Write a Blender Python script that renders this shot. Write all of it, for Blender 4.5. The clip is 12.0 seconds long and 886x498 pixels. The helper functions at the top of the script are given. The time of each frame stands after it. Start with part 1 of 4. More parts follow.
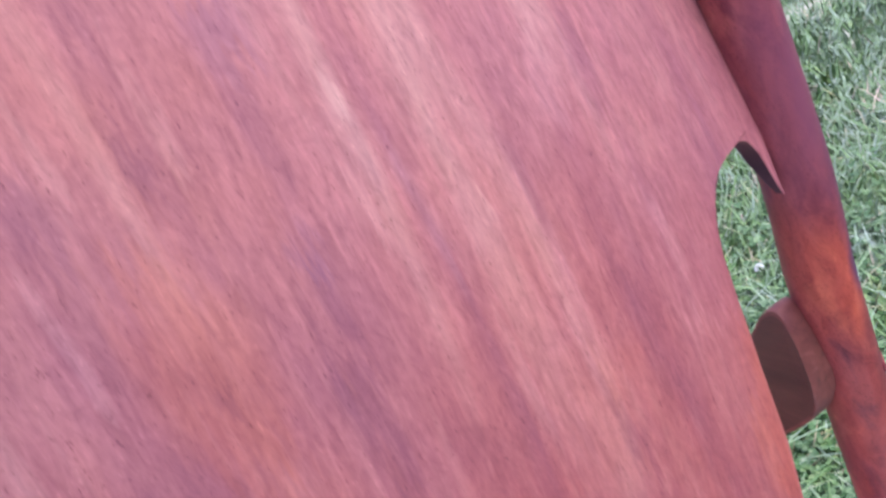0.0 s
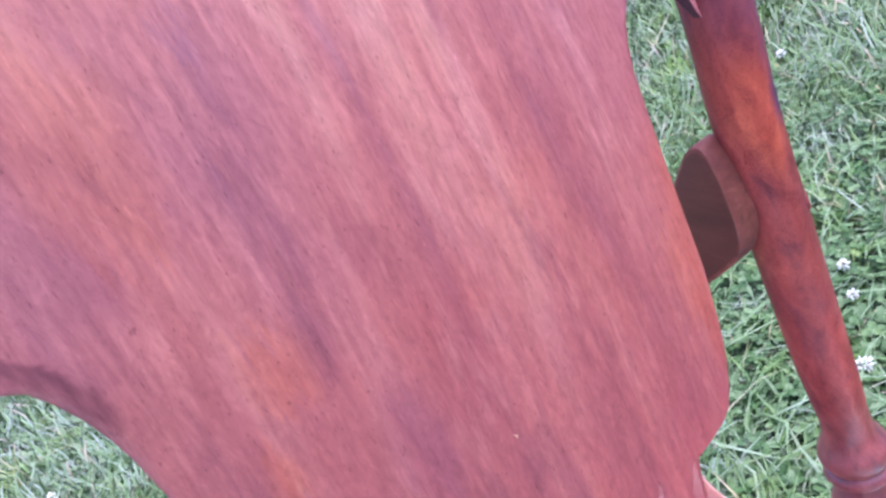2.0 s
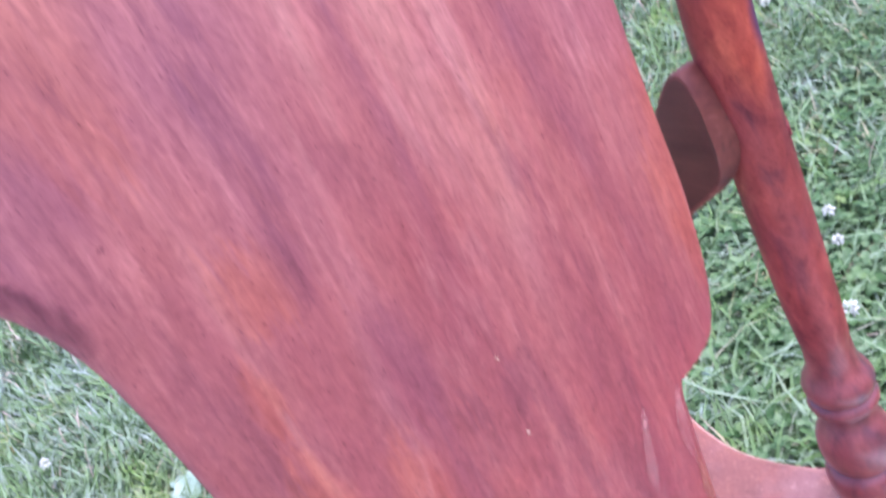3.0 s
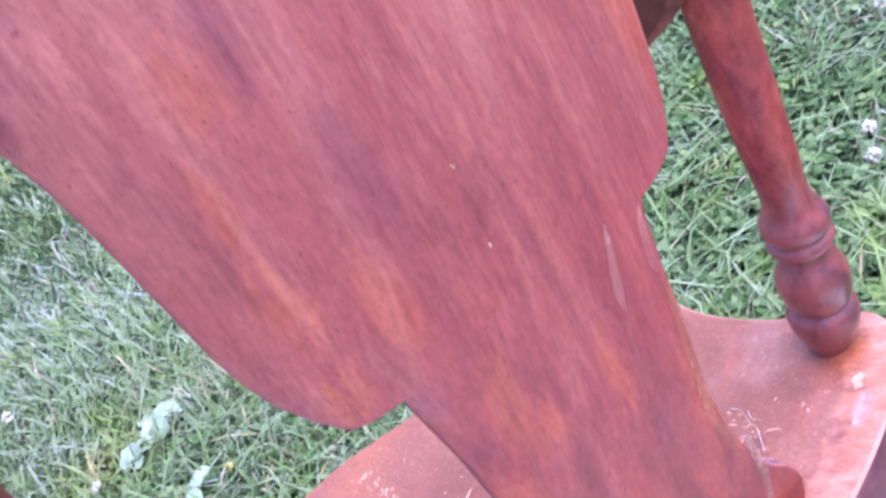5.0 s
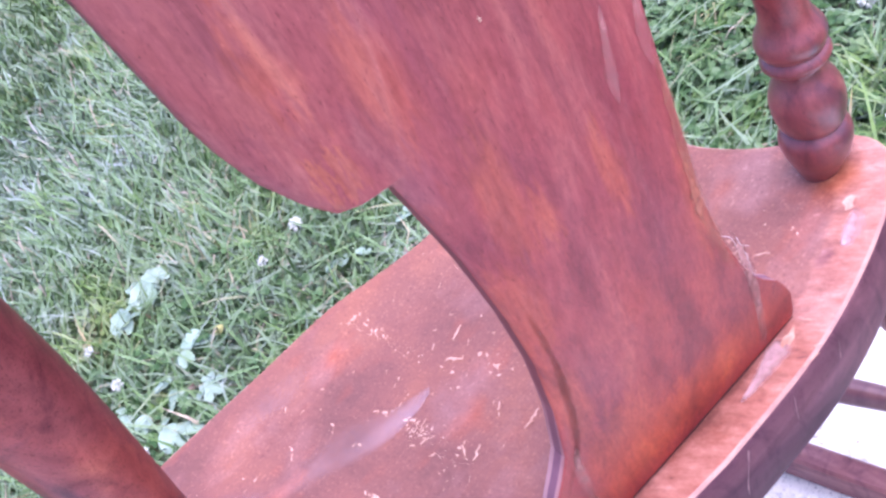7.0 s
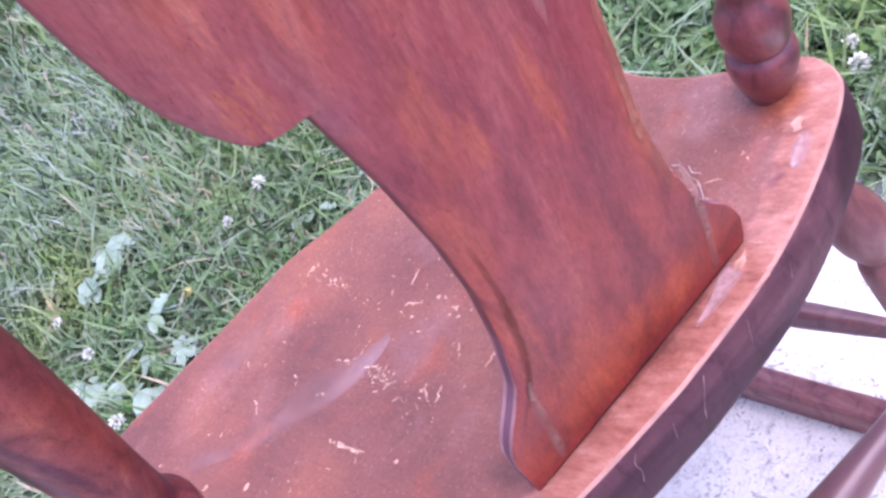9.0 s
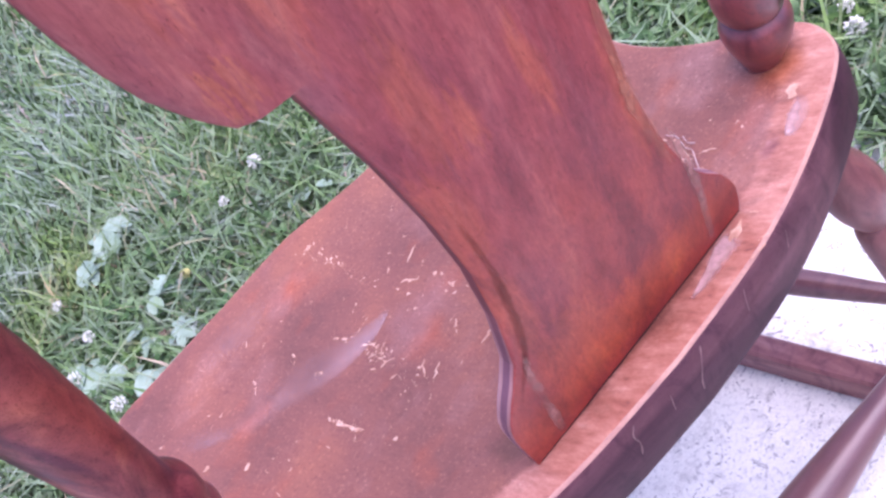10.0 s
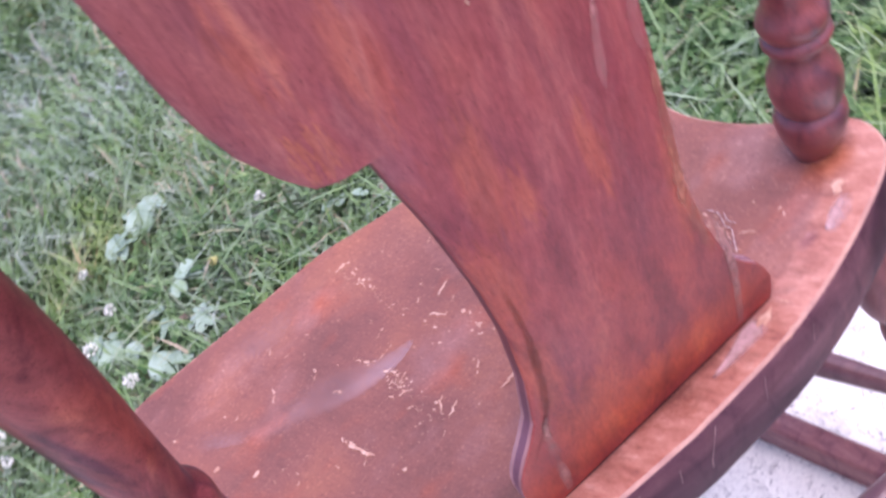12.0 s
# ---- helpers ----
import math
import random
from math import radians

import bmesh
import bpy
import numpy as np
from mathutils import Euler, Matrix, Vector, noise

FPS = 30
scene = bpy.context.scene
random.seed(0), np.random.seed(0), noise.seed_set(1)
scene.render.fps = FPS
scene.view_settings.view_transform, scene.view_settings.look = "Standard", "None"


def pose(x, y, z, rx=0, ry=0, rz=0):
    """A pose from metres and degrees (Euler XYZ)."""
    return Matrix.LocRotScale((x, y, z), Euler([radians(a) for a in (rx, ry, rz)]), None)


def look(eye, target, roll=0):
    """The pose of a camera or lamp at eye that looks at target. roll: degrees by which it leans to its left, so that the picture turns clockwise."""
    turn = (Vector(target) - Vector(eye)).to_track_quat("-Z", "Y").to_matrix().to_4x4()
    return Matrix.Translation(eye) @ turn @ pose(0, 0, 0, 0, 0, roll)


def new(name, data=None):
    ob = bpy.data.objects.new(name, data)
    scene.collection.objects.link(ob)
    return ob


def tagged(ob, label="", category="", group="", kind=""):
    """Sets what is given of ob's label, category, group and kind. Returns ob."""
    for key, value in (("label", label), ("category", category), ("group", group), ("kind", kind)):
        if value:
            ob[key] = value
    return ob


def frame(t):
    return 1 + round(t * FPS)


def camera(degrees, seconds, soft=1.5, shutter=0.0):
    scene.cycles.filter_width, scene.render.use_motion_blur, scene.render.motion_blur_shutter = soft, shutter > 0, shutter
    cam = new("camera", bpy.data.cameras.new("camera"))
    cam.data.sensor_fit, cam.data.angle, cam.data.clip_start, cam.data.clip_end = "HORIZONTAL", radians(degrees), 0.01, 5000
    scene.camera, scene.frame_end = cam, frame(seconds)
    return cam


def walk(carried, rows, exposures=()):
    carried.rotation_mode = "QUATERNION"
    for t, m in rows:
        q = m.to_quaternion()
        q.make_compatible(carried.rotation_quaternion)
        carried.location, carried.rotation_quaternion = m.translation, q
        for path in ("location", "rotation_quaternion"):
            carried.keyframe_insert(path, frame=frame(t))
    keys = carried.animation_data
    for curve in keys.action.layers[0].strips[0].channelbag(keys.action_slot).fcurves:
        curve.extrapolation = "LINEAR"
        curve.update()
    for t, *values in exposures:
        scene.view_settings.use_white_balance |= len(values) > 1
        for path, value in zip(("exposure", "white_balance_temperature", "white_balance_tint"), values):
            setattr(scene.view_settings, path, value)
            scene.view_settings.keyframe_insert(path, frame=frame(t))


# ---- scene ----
cam = camera(51.6, 12.0, soft=2.6, shutter=0.6)
# seconds, eye, aim, lean
PATH = [
    (0, (-0.0633, -0.4106, 0.8656), (0.1146, 0.1357, 0.6930), -26.64),
    (0.5, (-0.0599, -0.4151, 0.8532), (0.1143, 0.1281, 0.6671), -26.41),
    (1, (-0.0581, -0.4188, 0.8409), (0.1184, 0.1207, 0.6468), -26.30),
    (1.5, (-0.0599, -0.4190, 0.8327), (0.1103, 0.1176, 0.6252), -27.54),
    (2, (-0.0618, -0.4168, 0.8279), (0.1056, 0.1156, 0.6075), -28.30),
    (2.5, (-0.0641, -0.4170, 0.8285), (0.0969, 0.1152, 0.6029), -29.10),
    (3, (-0.0645, -0.4174, 0.8166), (0.0949, 0.1074, 0.5731), -29.86),
    (3.2, (-0.0693, -0.4194, 0.8088), (0.0872, 0.1006, 0.5536), -30.42),
    (4.8, (-0.0820, -0.4136, 0.7873), (0.0810, 0.0898, 0.5044), -33.37),
    (5, (-0.0832, -0.4164, 0.7863), (0.0736, 0.0856, 0.4975), -34.03),
    (5.5, (-0.0886, -0.4161, 0.7795), (0.0547, 0.0832, 0.4791), -34.91),
    (6, (-0.0943, -0.4149, 0.7716), (0.0374, 0.0770, 0.4544), -35.53),
    (6.5, (-0.0992, -0.4140, 0.7648), (0.0196, 0.0683, 0.4283), -36.36),
    (7, (-0.0994, -0.4142, 0.7634), (0.0108, 0.0615, 0.4149), -37.38),
    (8.8, (-0.0947, -0.4209, 0.7507), (0.0043, 0.0406, 0.3802), -40.46),
    (9, (-0.0945, -0.4196, 0.7493), (0.0049, 0.0385, 0.3747), -40.86),
    (9.5, (-0.0940, -0.4191, 0.7474), (-0.0021, 0.0339, 0.3648), -42.24),
    (10, (-0.0916, -0.4189, 0.7470), (-0.0047, 0.0335, 0.3626), -43.03),
    (10.5, (-0.0907, -0.4173, 0.7448), (-0.0002, 0.0334, 0.3592), -42.81),
    (11, (-0.0913, -0.4193, 0.7472), (0.0028, 0.0326, 0.3638), -43.03),
    (11.5, (-0.0922, -0.4151, 0.7539), (0.0030, 0.0386, 0.3730), -42.57),
    (12, (-0.0870, -0.4167, 0.7698), (-0.0047, 0.0447, 0.3951), -35.70),
]
walk(cam, [(t, look(e, a, lean)) for t, e, a, lean in PATH],
     exposures=[(0.0, 1.14, 5600, 28), (0.5, 1.30, 5560, 29), (3.0, 1.32, 5430, 33), (5.5, 1.36, 5470, 35), (7.0, 1.29, 5460, 37), (8.8, 1.00, 5590, 38), (9.5, 0.95, 5600, 38), (12.0, 0.82, 5880, 35)])

# ---- light: bright overcast sky ----
world = bpy.data.worlds.new("overcast_sky")
scene.world = world
world.use_nodes = True
wn = world.node_tree
sky = wn.nodes.new("ShaderNodeTexSky")
sky.sky_type = "NISHITA"
sky.sun_disc = False
sky.sun_elevation, sky.sun_rotation = radians(72), radians(148)
sky.air_density, sky.dust_density = 1.0, 3.0
wn.nodes["Background"].inputs["Strength"].default_value = 0.15
wn.links.new(sky.outputs["Color"], wn.nodes["Background"].inputs["Color"])
sun_data = bpy.data.lights.new("sun", "SUN")
sun_data.energy, sun_data.angle, sun_data.color = 2.1, radians(65), (1.0, 0.97, 0.94)
sun = new("sun", sun_data)
sun.matrix_world = look((0.50, -0.80, 2.9), (0.0, 0.0, 0.0))


# ---- materials ----
def shader(name):
    m = bpy.data.materials.new(name)
    m.use_nodes = True
    nt = m.node_tree
    return m, nt, nt.nodes["Principled BSDF"]


def add(nt, kind, **values):
    n = nt.nodes.new(kind)
    for key, v in values.items():
        n.inputs[key.replace("_", " ")].default_value = v
    return n


def ramp(nt, fac, stops):
    n = nt.nodes.new("ShaderNodeValToRGB")
    el = n.color_ramp.elements
    while len(el) < len(stops):
        el.new(0.5)
    for e, (p, c) in zip(el, stops):
        e.position, e.color = p, (*c, 1.0) if len(c) == 3 else c
    nt.links.new(fac, n.inputs["Fac"])
    return n.outputs["Color"]


def mixed(nt, fac, a, b, blend="MIX"):
    n = nt.nodes.new("ShaderNodeMix")
    n.data_type, n.blend_type = "RGBA", blend
    for socket, v in ((n.inputs[0], fac), (n.inputs[6], a), (n.inputs[7], b)):
        if isinstance(v, bpy.types.NodeSocket):
            nt.links.new(v, socket)
        else:
            socket.default_value = v if isinstance(v, float) else (*v, 1.0)
    return n.outputs[2]


def noise_of(nt, vec, scale, detail=4.0, rough=0.55, distortion=0.0):
    n = add(nt, "ShaderNodeTexNoise", Scale=scale, Detail=detail, Roughness=rough, Distortion=distortion)
    nt.links.new(vec, n.inputs["Vector"])
    return n.outputs["Fac"]


def mapped(nt, stretch=(1, 1, 1), turn=(0, 0, 0), shift=(0, 0, 0)):
    tc = nt.nodes.new("ShaderNodeTexCoord")
    mp = nt.nodes.new("ShaderNodeMapping")
    mp.vector_type = "TEXTURE"
    mp.inputs["Location"].default_value = shift
    mp.inputs["Scale"].default_value = [1.0 / a for a in stretch]
    mp.inputs["Rotation"].default_value = [radians(a) for a in turn]
    nt.links.new(tc.outputs["Object"], mp.inputs["Vector"])
    return mp.outputs["Vector"]


def bumped(nt, bsdf, height, strength, distance):
    b = add(nt, "ShaderNodeBump", Strength=strength, Distance=distance)
    nt.links.new(height, b.inputs["Height"])
    nt.links.new(b.outputs["Normal"], bsdf.inputs["Normal"])


def stain(nt, col, centre, reach, colour, strength, wobble=0.5, blend="MULTIPLY"):
    """A soft stain or painted shade of its own shape: darkens or tints an oval with a ragged rim."""
    v = mapped(nt)
    sub = nt.nodes.new("ShaderNodeVectorMath")
    sub.operation = "SUBTRACT"
    nt.links.new(v, sub.inputs[0])
    sub.inputs[1].default_value = centre
    div = nt.nodes.new("ShaderNodeVectorMath")
    div.operation = "DIVIDE"
    nt.links.new(sub.outputs[0], div.inputs[0])
    div.inputs[1].default_value = reach
    size = nt.nodes.new("ShaderNodeVectorMath")
    size.operation = "LENGTH"
    nt.links.new(div.outputs[0], size.inputs[0])
    ragged = nt.nodes.new("ShaderNodeMath")
    ragged.operation = "MULTIPLY_ADD"
    nt.links.new(noise_of(nt, mapped(nt, (1, 1, 0.25)), 90.0, 4.0, 0.6), ragged.inputs[0])
    ragged.inputs[1].default_value = wobble * 2
    nt.links.new(size.outputs["Value"], ragged.inputs[2])
    fac = ramp(nt, ragged.outputs[0], [(0.25 + wobble, (strength,) * 3), (1.0 + wobble if wobble < 0.01 else 0.999, (0, 0, 0))])
    return mixed(nt, fac, col, colour, blend)


def varnished_wood(name, dark, mid, light, along, turn=(0, 0, 0), fine=90.0, broad=16.0, gloss=0.42, wear=None, pores=0.35, coat=0.5, stains_and_shade=(), mottle=0.0, glossy_below=0.0):
    """Stained, varnished wood whose grain runs where `along` is small."""
    m, nt, bsdf = shader(name)
    v = mapped(nt, along, turn)
    grain = noise_of(nt, v, fine, 5.0, 0.6, 0.6)
    bands = noise_of(nt, v, broad, 3.0, 0.5, 1.2)
    plain = mapped(nt)
    cloud = noise_of(nt, plain, 9.0, 3.0)
    base = ramp(nt, bands, [(0.28, dark), (0.45, mid), (0.58, mid), (0.78, light)])
    streak = ramp(nt, grain, [(0.30, (0.66, 0.58, 0.64)), (0.5, (1.0, 1.0, 1.0)), (0.70, (1.35, 1.5, 1.4))])
    col = mixed(nt, 0.8, base, streak, "MULTIPLY")
    blot = ramp(nt, cloud, [(0.32, (0.78, 0.72, 0.80)), (0.55, (1.0, 1.0, 1.0)), (0.75, (1.12, 1.02, 0.9))])
    col = mixed(nt, 0.8, col, blot, "MULTIPLY")
    speck = noise_of(nt, mapped(nt, tuple(0.45 + 0.55 * a for a in along), turn), 1500.0, 2.0)
    col = mixed(nt, pores, col, ramp(nt, speck, [(0.34, (0.45, 0.4, 0.42)), (0.44, (1, 1, 1))]), "MULTIPLY")
    if wear:
        at = nt.nodes.new("ShaderNodeAttribute")
        at.attribute_name = "wear"
        patch = noise_of(nt, plain, 34.0, 6.0, 0.7)
        add_ = nt.nodes.new("ShaderNodeMath")
        add_.operation = "MULTIPLY_ADD"
        nt.links.new(at.outputs["Fac"], add_.inputs[0])
        add_.inputs[1].default_value = 0.75
        nt.links.new(patch, add_.inputs[2])
        bare = ramp(nt, noise_of(nt, mapped(nt, (0.5, 1.0, 1.0), (0, 0, 12)), 75.0, 5.0, 0.65), [(0.30, tuple(0.55 * c for c in wear)), (0.5, wear), (0.72, tuple(min(1.0, 1.2 * c + 0.04) for c in wear))])
        col = mixed(nt, ramp(nt, add_.outputs[0], [(0.70, (0, 0, 0)), (0.98, (1, 1, 1))]), col, bare)
    if mottle:
        spots = noise_of(nt, mapped(nt, (1.0, 1.0, 0.6)), 62.0, 5.0, 0.65, 0.8)
        col = mixed(nt, mottle, col, ramp(nt, spots, [(0.34, (0.52, 0.42, 0.56)), (0.48, (1, 1, 1)), (0.58, (1, 1, 1)), (0.72, (1.35, 1.40, 1.25))]), "MULTIPLY")
    for stain_ in stains_and_shade:
        col = stain(nt, col, *stain_)
    nt.links.new(col, bsdf.inputs["Base Color"])
    rough = ramp(nt, cloud, [(0.3, (gloss - 0.07,) * 3), (0.7, (gloss + 0.12,) * 3)])
    nt.links.new(rough, bsdf.inputs["Roughness"])
    bsdf.inputs["Specular IOR Level"].default_value = 0.22 if mottle else 0.4
    bsdf.inputs["Coat Weight"].default_value = coat
    bsdf.inputs["Coat Roughness"].default_value = gloss - 0.06
    if glossy_below:
        # the varnish has worn dull on the shaft and still shines on the turnings below
        sep = nt.nodes.new("ShaderNodeSeparateXYZ")
        nt.links.new(plain, sep.inputs[0])
        for socket, low, high in (("Coat Weight", coat, 0.08), ("Specular IOR Level", 0.36, 0.12)):
            nt.links.new(ramp(nt, sep.outputs["Z"], [(glossy_below - 0.012, (low,) * 3), (glossy_below + 0.020, (high,) * 3)]), bsdf.inputs[socket])
    bumped(nt, bsdf, grain, 0.12, 0.002)
    return m


# streaks of the back's veneer: place across, upper end, lower end, half width
DARK_STREAKS = [(-0.0255, 0.864, 0.833, 0.0027), (-0.0285, 0.833, 0.792, 0.0031), (-0.0325, 0.792, 0.760, 0.0029), (-0.050, 0.862, 0.845, 0.0026), (0.0705, 0.840, 0.805, 0.0036),
                (-0.072, 0.861, 0.843, 0.0046), (0.0325, 0.823, 0.777, 0.0021), (0.0265, 0.759, 0.730, 0.0019), (-0.035, 0.795, 0.769, 0.0038), (-0.038, 0.755, 0.734, 0.0047),
                (0.028, 0.731, 0.712, 0.0031), (-0.0595, 0.811, 0.800, 0.0024), (-0.067, 0.722, 0.690, 0.0039), (-0.0505, 0.666, 0.644, 0.0053), (-0.001, 0.680, 0.663, 0.0043),
                (0.0055, 0.683, 0.609, 0.0026), (-0.018, 0.683, 0.669, 0.0037), (0.0215, 0.582, 0.546, 0.0040), (-0.0165, 0.567, 0.520, 0.0050), (0.0185, 0.559, 0.528, 0.0044), (-0.074, 0.685, 0.670, 0.0027)]
LILAC_STREAKS = [(-0.0215, 0.878, 0.861, 0.0063), (-0.029, 0.824, 0.813, 0.0044), (-0.028, 0.725, 0.679, 0.0082), (-0.0205, 0.517, 0.429, 0.0159), (-0.046, 0.643, 0.624, 0.0060)]
PALE_STREAKS = [(-0.010, 0.835, 0.806, 0.0016), (0.002, 0.831, 0.795, 0.0021), (-0.0795, 0.843, 0.809, 0.0017), (-0.065, 0.876, 0.851, 0.0016), (0.0185, 0.808, 0.794, 0.0014),
                (-0.004, 0.857, 0.838, 0.0018), (0.055, 0.835, 0.809, 0.0047), (0.072, 0.780, 0.743, 0.0027), (0.006, 0.780, 0.739, 0.0018), (-0.043, 0.872, 0.848, 0.0022),
                (0.0275, 0.769, 0.740, 0.0027), (-0.007, 0.708, 0.688, 0.0015), (0.0695, 0.747, 0.733, 0.0024), (-0.0595, 0.711, 0.671, 0.0020), (-0.009, 0.728, 0.714, 0.0019), (0.0315, 0.713, 0.702, 0.0025)]
# rows near 0.08 paint the light caught by the rounded right edge
ORANGE_STREAKS = [(-0.0595, 0.838, 0.781, 0.0109), (0.088, 0.723, 0.658, 0.0079), (-0.048, 0.756, 0.733, 0.0073), (0.078, 0.703, 0.643, 0.0068), (-0.060, 0.731, 0.707, 0.0032), (-0.0615, 0.701, 0.676, 0.0055),
                  (-0.040, 0.686, 0.647, 0.0066)]
NECK_STREAKS = [(-0.0275, 0.629, 0.577, 0.0070), (-0.041, 0.586, 0.535, 0.0080), (-0.0445, 0.535, 0.470, 0.0075), (-0.017, 0.601, 0.577, 0.0043), (-0.0645, 0.660, 0.648, 0.0057), (0.000, 0.440, 0.400, 0.0620), (-0.030, 0.470, 0.420, 0.0200), (0.040, 0.560, 0.500, 0.0040), (0.012, 0.600, 0.560, 0.0035)]


def calc(nt, kind, *values):
    """A Math node; sockets are linked, numbers set."""
    n = nt.nodes.new("ShaderNodeMath")
    n.operation = kind
    for socket, v in zip(n.inputs, values):
        if isinstance(v, bpy.types.NodeSocket):
            nt.links.new(v, socket)
        else:
            socket.default_value = v
    return n.outputs[0]


def streaked(nt, col, x, z, rows, tint, strength, spread=1.0):
    """Upright streaks with soft, wandering borders, all of one tint."""
    total = None
    for cx, top, low, half in rows:
        u = calc(nt, "MULTIPLY_ADD", x, 1.0 / (half * 1.5 * spread), -cx / (half * 1.5 * spread))
        reach = 0.5 * (top - low) * 1.35
        v = calc(nt, "MULTIPLY_ADD", z, 1.0 / reach, -0.5 * (top + low) / reach)
        r = calc(nt, "MULTIPLY_ADD", u, u, calc(nt, "MULTIPLY", v, v))
        f = nt.nodes.new("ShaderNodeMapRange")
        f.interpolation_type = "SMOOTHSTEP"
        for k_, val in ((1, 0.0), (2, 1.0), (3, 1.0), (4, 0.0)):
            f.inputs[k_].default_value = val
        nt.links.new(r, f.inputs[0])
        total = f.outputs[0] if total is None else calc(nt, "MAXIMUM", total, f.outputs[0])
    return mixed(nt, calc(nt, "MULTIPLY", total, strength), col, tint, "MULTIPLY")


def veneer(name):
    """Streaked red veneer: upright grain with pale flecks, dark bands, a curly figure and pores."""
    m, nt, bsdf = shader(name)
    plain = mapped(nt)
    up = mapped(nt, (1.0, 1.0, 0.12), (0, 2, 0), (0.37, 0.0, 0.2))
    band = noise_of(nt, up, 42.0, 4.0, 0.5, 0.8)
    col = ramp(nt, band, [(0.30, (0.268, 0.064, 0.076)), (0.43, (0.312, 0.073, 0.077)), (0.57, (0.350, 0.086, 0.084)), (0.72, (0.410, 0.124, 0.112))])
    cloud = noise_of(nt, plain, 13.0, 4.0, 0.55)
    col = mixed(nt, 0.85, col, ramp(nt, cloud, [(0.30, (0.91, 0.90, 1.02)), (0.5, (1.0, 1.0, 1.0)), (0.70, (1.07, 1.02, 0.88))]), "MULTIPLY")
    sep = nt.nodes.new("ShaderNodeSeparateXYZ")
    nt.links.new(plain, sep.inputs[0])
    # painted light: shade darker and warmer towards the seat, sheen paler towards the crest
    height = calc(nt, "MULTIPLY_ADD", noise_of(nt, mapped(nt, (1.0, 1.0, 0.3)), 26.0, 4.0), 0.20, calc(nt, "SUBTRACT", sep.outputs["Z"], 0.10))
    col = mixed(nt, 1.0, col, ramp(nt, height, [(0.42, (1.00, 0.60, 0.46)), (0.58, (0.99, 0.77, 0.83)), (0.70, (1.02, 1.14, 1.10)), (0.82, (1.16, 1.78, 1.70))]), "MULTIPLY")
    # brown blotches of thick varnish
    blotch = noise_of(nt, mapped(nt, (1.0, 1.0, 0.24), (0, 3, 0)), 60.0, 5.0, 0.62, 0.5)
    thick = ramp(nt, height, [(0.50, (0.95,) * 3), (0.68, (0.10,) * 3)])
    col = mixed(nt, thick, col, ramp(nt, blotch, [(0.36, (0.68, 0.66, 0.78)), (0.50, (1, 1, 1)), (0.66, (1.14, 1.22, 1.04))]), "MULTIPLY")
    # streak borders wander with a coarse and a fibrous noise
    wander = calc(nt, "MULTIPLY_ADD", noise_of(nt, mapped(nt, (1.0, 1.0, 0.25)), 70.0, 4.0, 0.6), 0.010, sep.outputs["X"])
    wx = calc(nt, "SUBTRACT", wander, 0.005)
    wz = calc(nt, "MULTIPLY_ADD", noise_of(nt, mapped(nt, (1.0, 1.0, 0.12)), 420.0, 3.0, 0.6), 0.050, calc(nt, "SUBTRACT", sep.outputs["Z"], 0.025))
    col = streaked(nt, col, wx, wz, ORANGE_STREAKS, (1.22, 1.10, 0.74), 0.56)
    col = streaked(nt, col, wx, wz, NECK_STREAKS, (1.36, 1.56, 0.88), 0.74)
    col = streaked(nt, col, wx, wz, LILAC_STREAKS, (0.84, 0.92, 1.12), 0.6)
    col = streaked(nt, col, wx, wz, DARK_STREAKS, (0.62, 0.60, 0.80), 0.46)
    # pale flecks, some millimetres wide and a finger's joint long, fewer where the varnish is thick
    fleck = noise_of(nt, mapped(nt, (1.0, 1.0, 0.11), (0, 2, 0)), 190.0, 4.0, 0.6, 0.7)
    where = noise_of(nt, mapped(nt, (1.0, 1.0, 0.5)), 38.0, 3.0)
    fac = mixed(nt, 1.0, ramp(nt, fleck, [(0.48, (0, 0, 0)), (0.70, (0.55,) * 3)]), ramp(nt, where, [(0.40, (0.12,) * 3), (0.62, (1, 1, 1))]), "MULTIPLY")
    fac = mixed(nt, 1.0, fac, ramp(nt, height, [(0.52, (0.10,) * 3), (0.74, (1, 1, 1))]), "MULTIPLY")
    col = mixed(nt, fac, col, (0.540, 0.205, 0.185))
    col = streaked(nt, col, wx, wz, PALE_STREAKS, (1.22, 1.42, 1.34), 0.65)
    dark = noise_of(nt, mapped(nt, (1.0, 1.0, 0.10), (0, 2, 0)), 150.0, 4.0, 0.6, 0.9)
    col = mixed(nt, 0.28, col, ramp(nt, dark, [(0.32, (0.60, 0.54, 0.66)), (0.46, (1, 1, 1))]), "MULTIPLY")
    # curly figure across the grain
    curl = noise_of(nt, mapped(nt, (1.0, 1.0, 0.5), (0, -12, 0)), 260.0, 5.0, 0.65, 1.6)
    col = mixed(nt, 0.42, col, ramp(nt, curl, [(0.32, (0.74, 0.68, 0.74)), (0.5, (1, 1, 1)), (0.68, (1.20, 1.24, 1.20))]), "MULTIPLY")
    # pores: short dark dashes, and fine fibres
    pore = noise_of(nt, mapped(nt, (1.0, 1.0, 0.30), (0, 2, 0)), 1150.0, 3.0, 0.6)
    col = mixed(nt, 0.75, col, ramp(nt, pore, [(0.27, (0.50, 0.44, 0.48)), (0.38, (1, 1, 1)), (0.62, (1, 1, 1)), (0.73, (1.28, 1.34, 1.3))]), "MULTIPLY")
    hair = noise_of(nt, mapped(nt, (1.0, 1.0, 0.15), (0, 2, 0)), 520.0, 4.0, 0.65, 0.5)
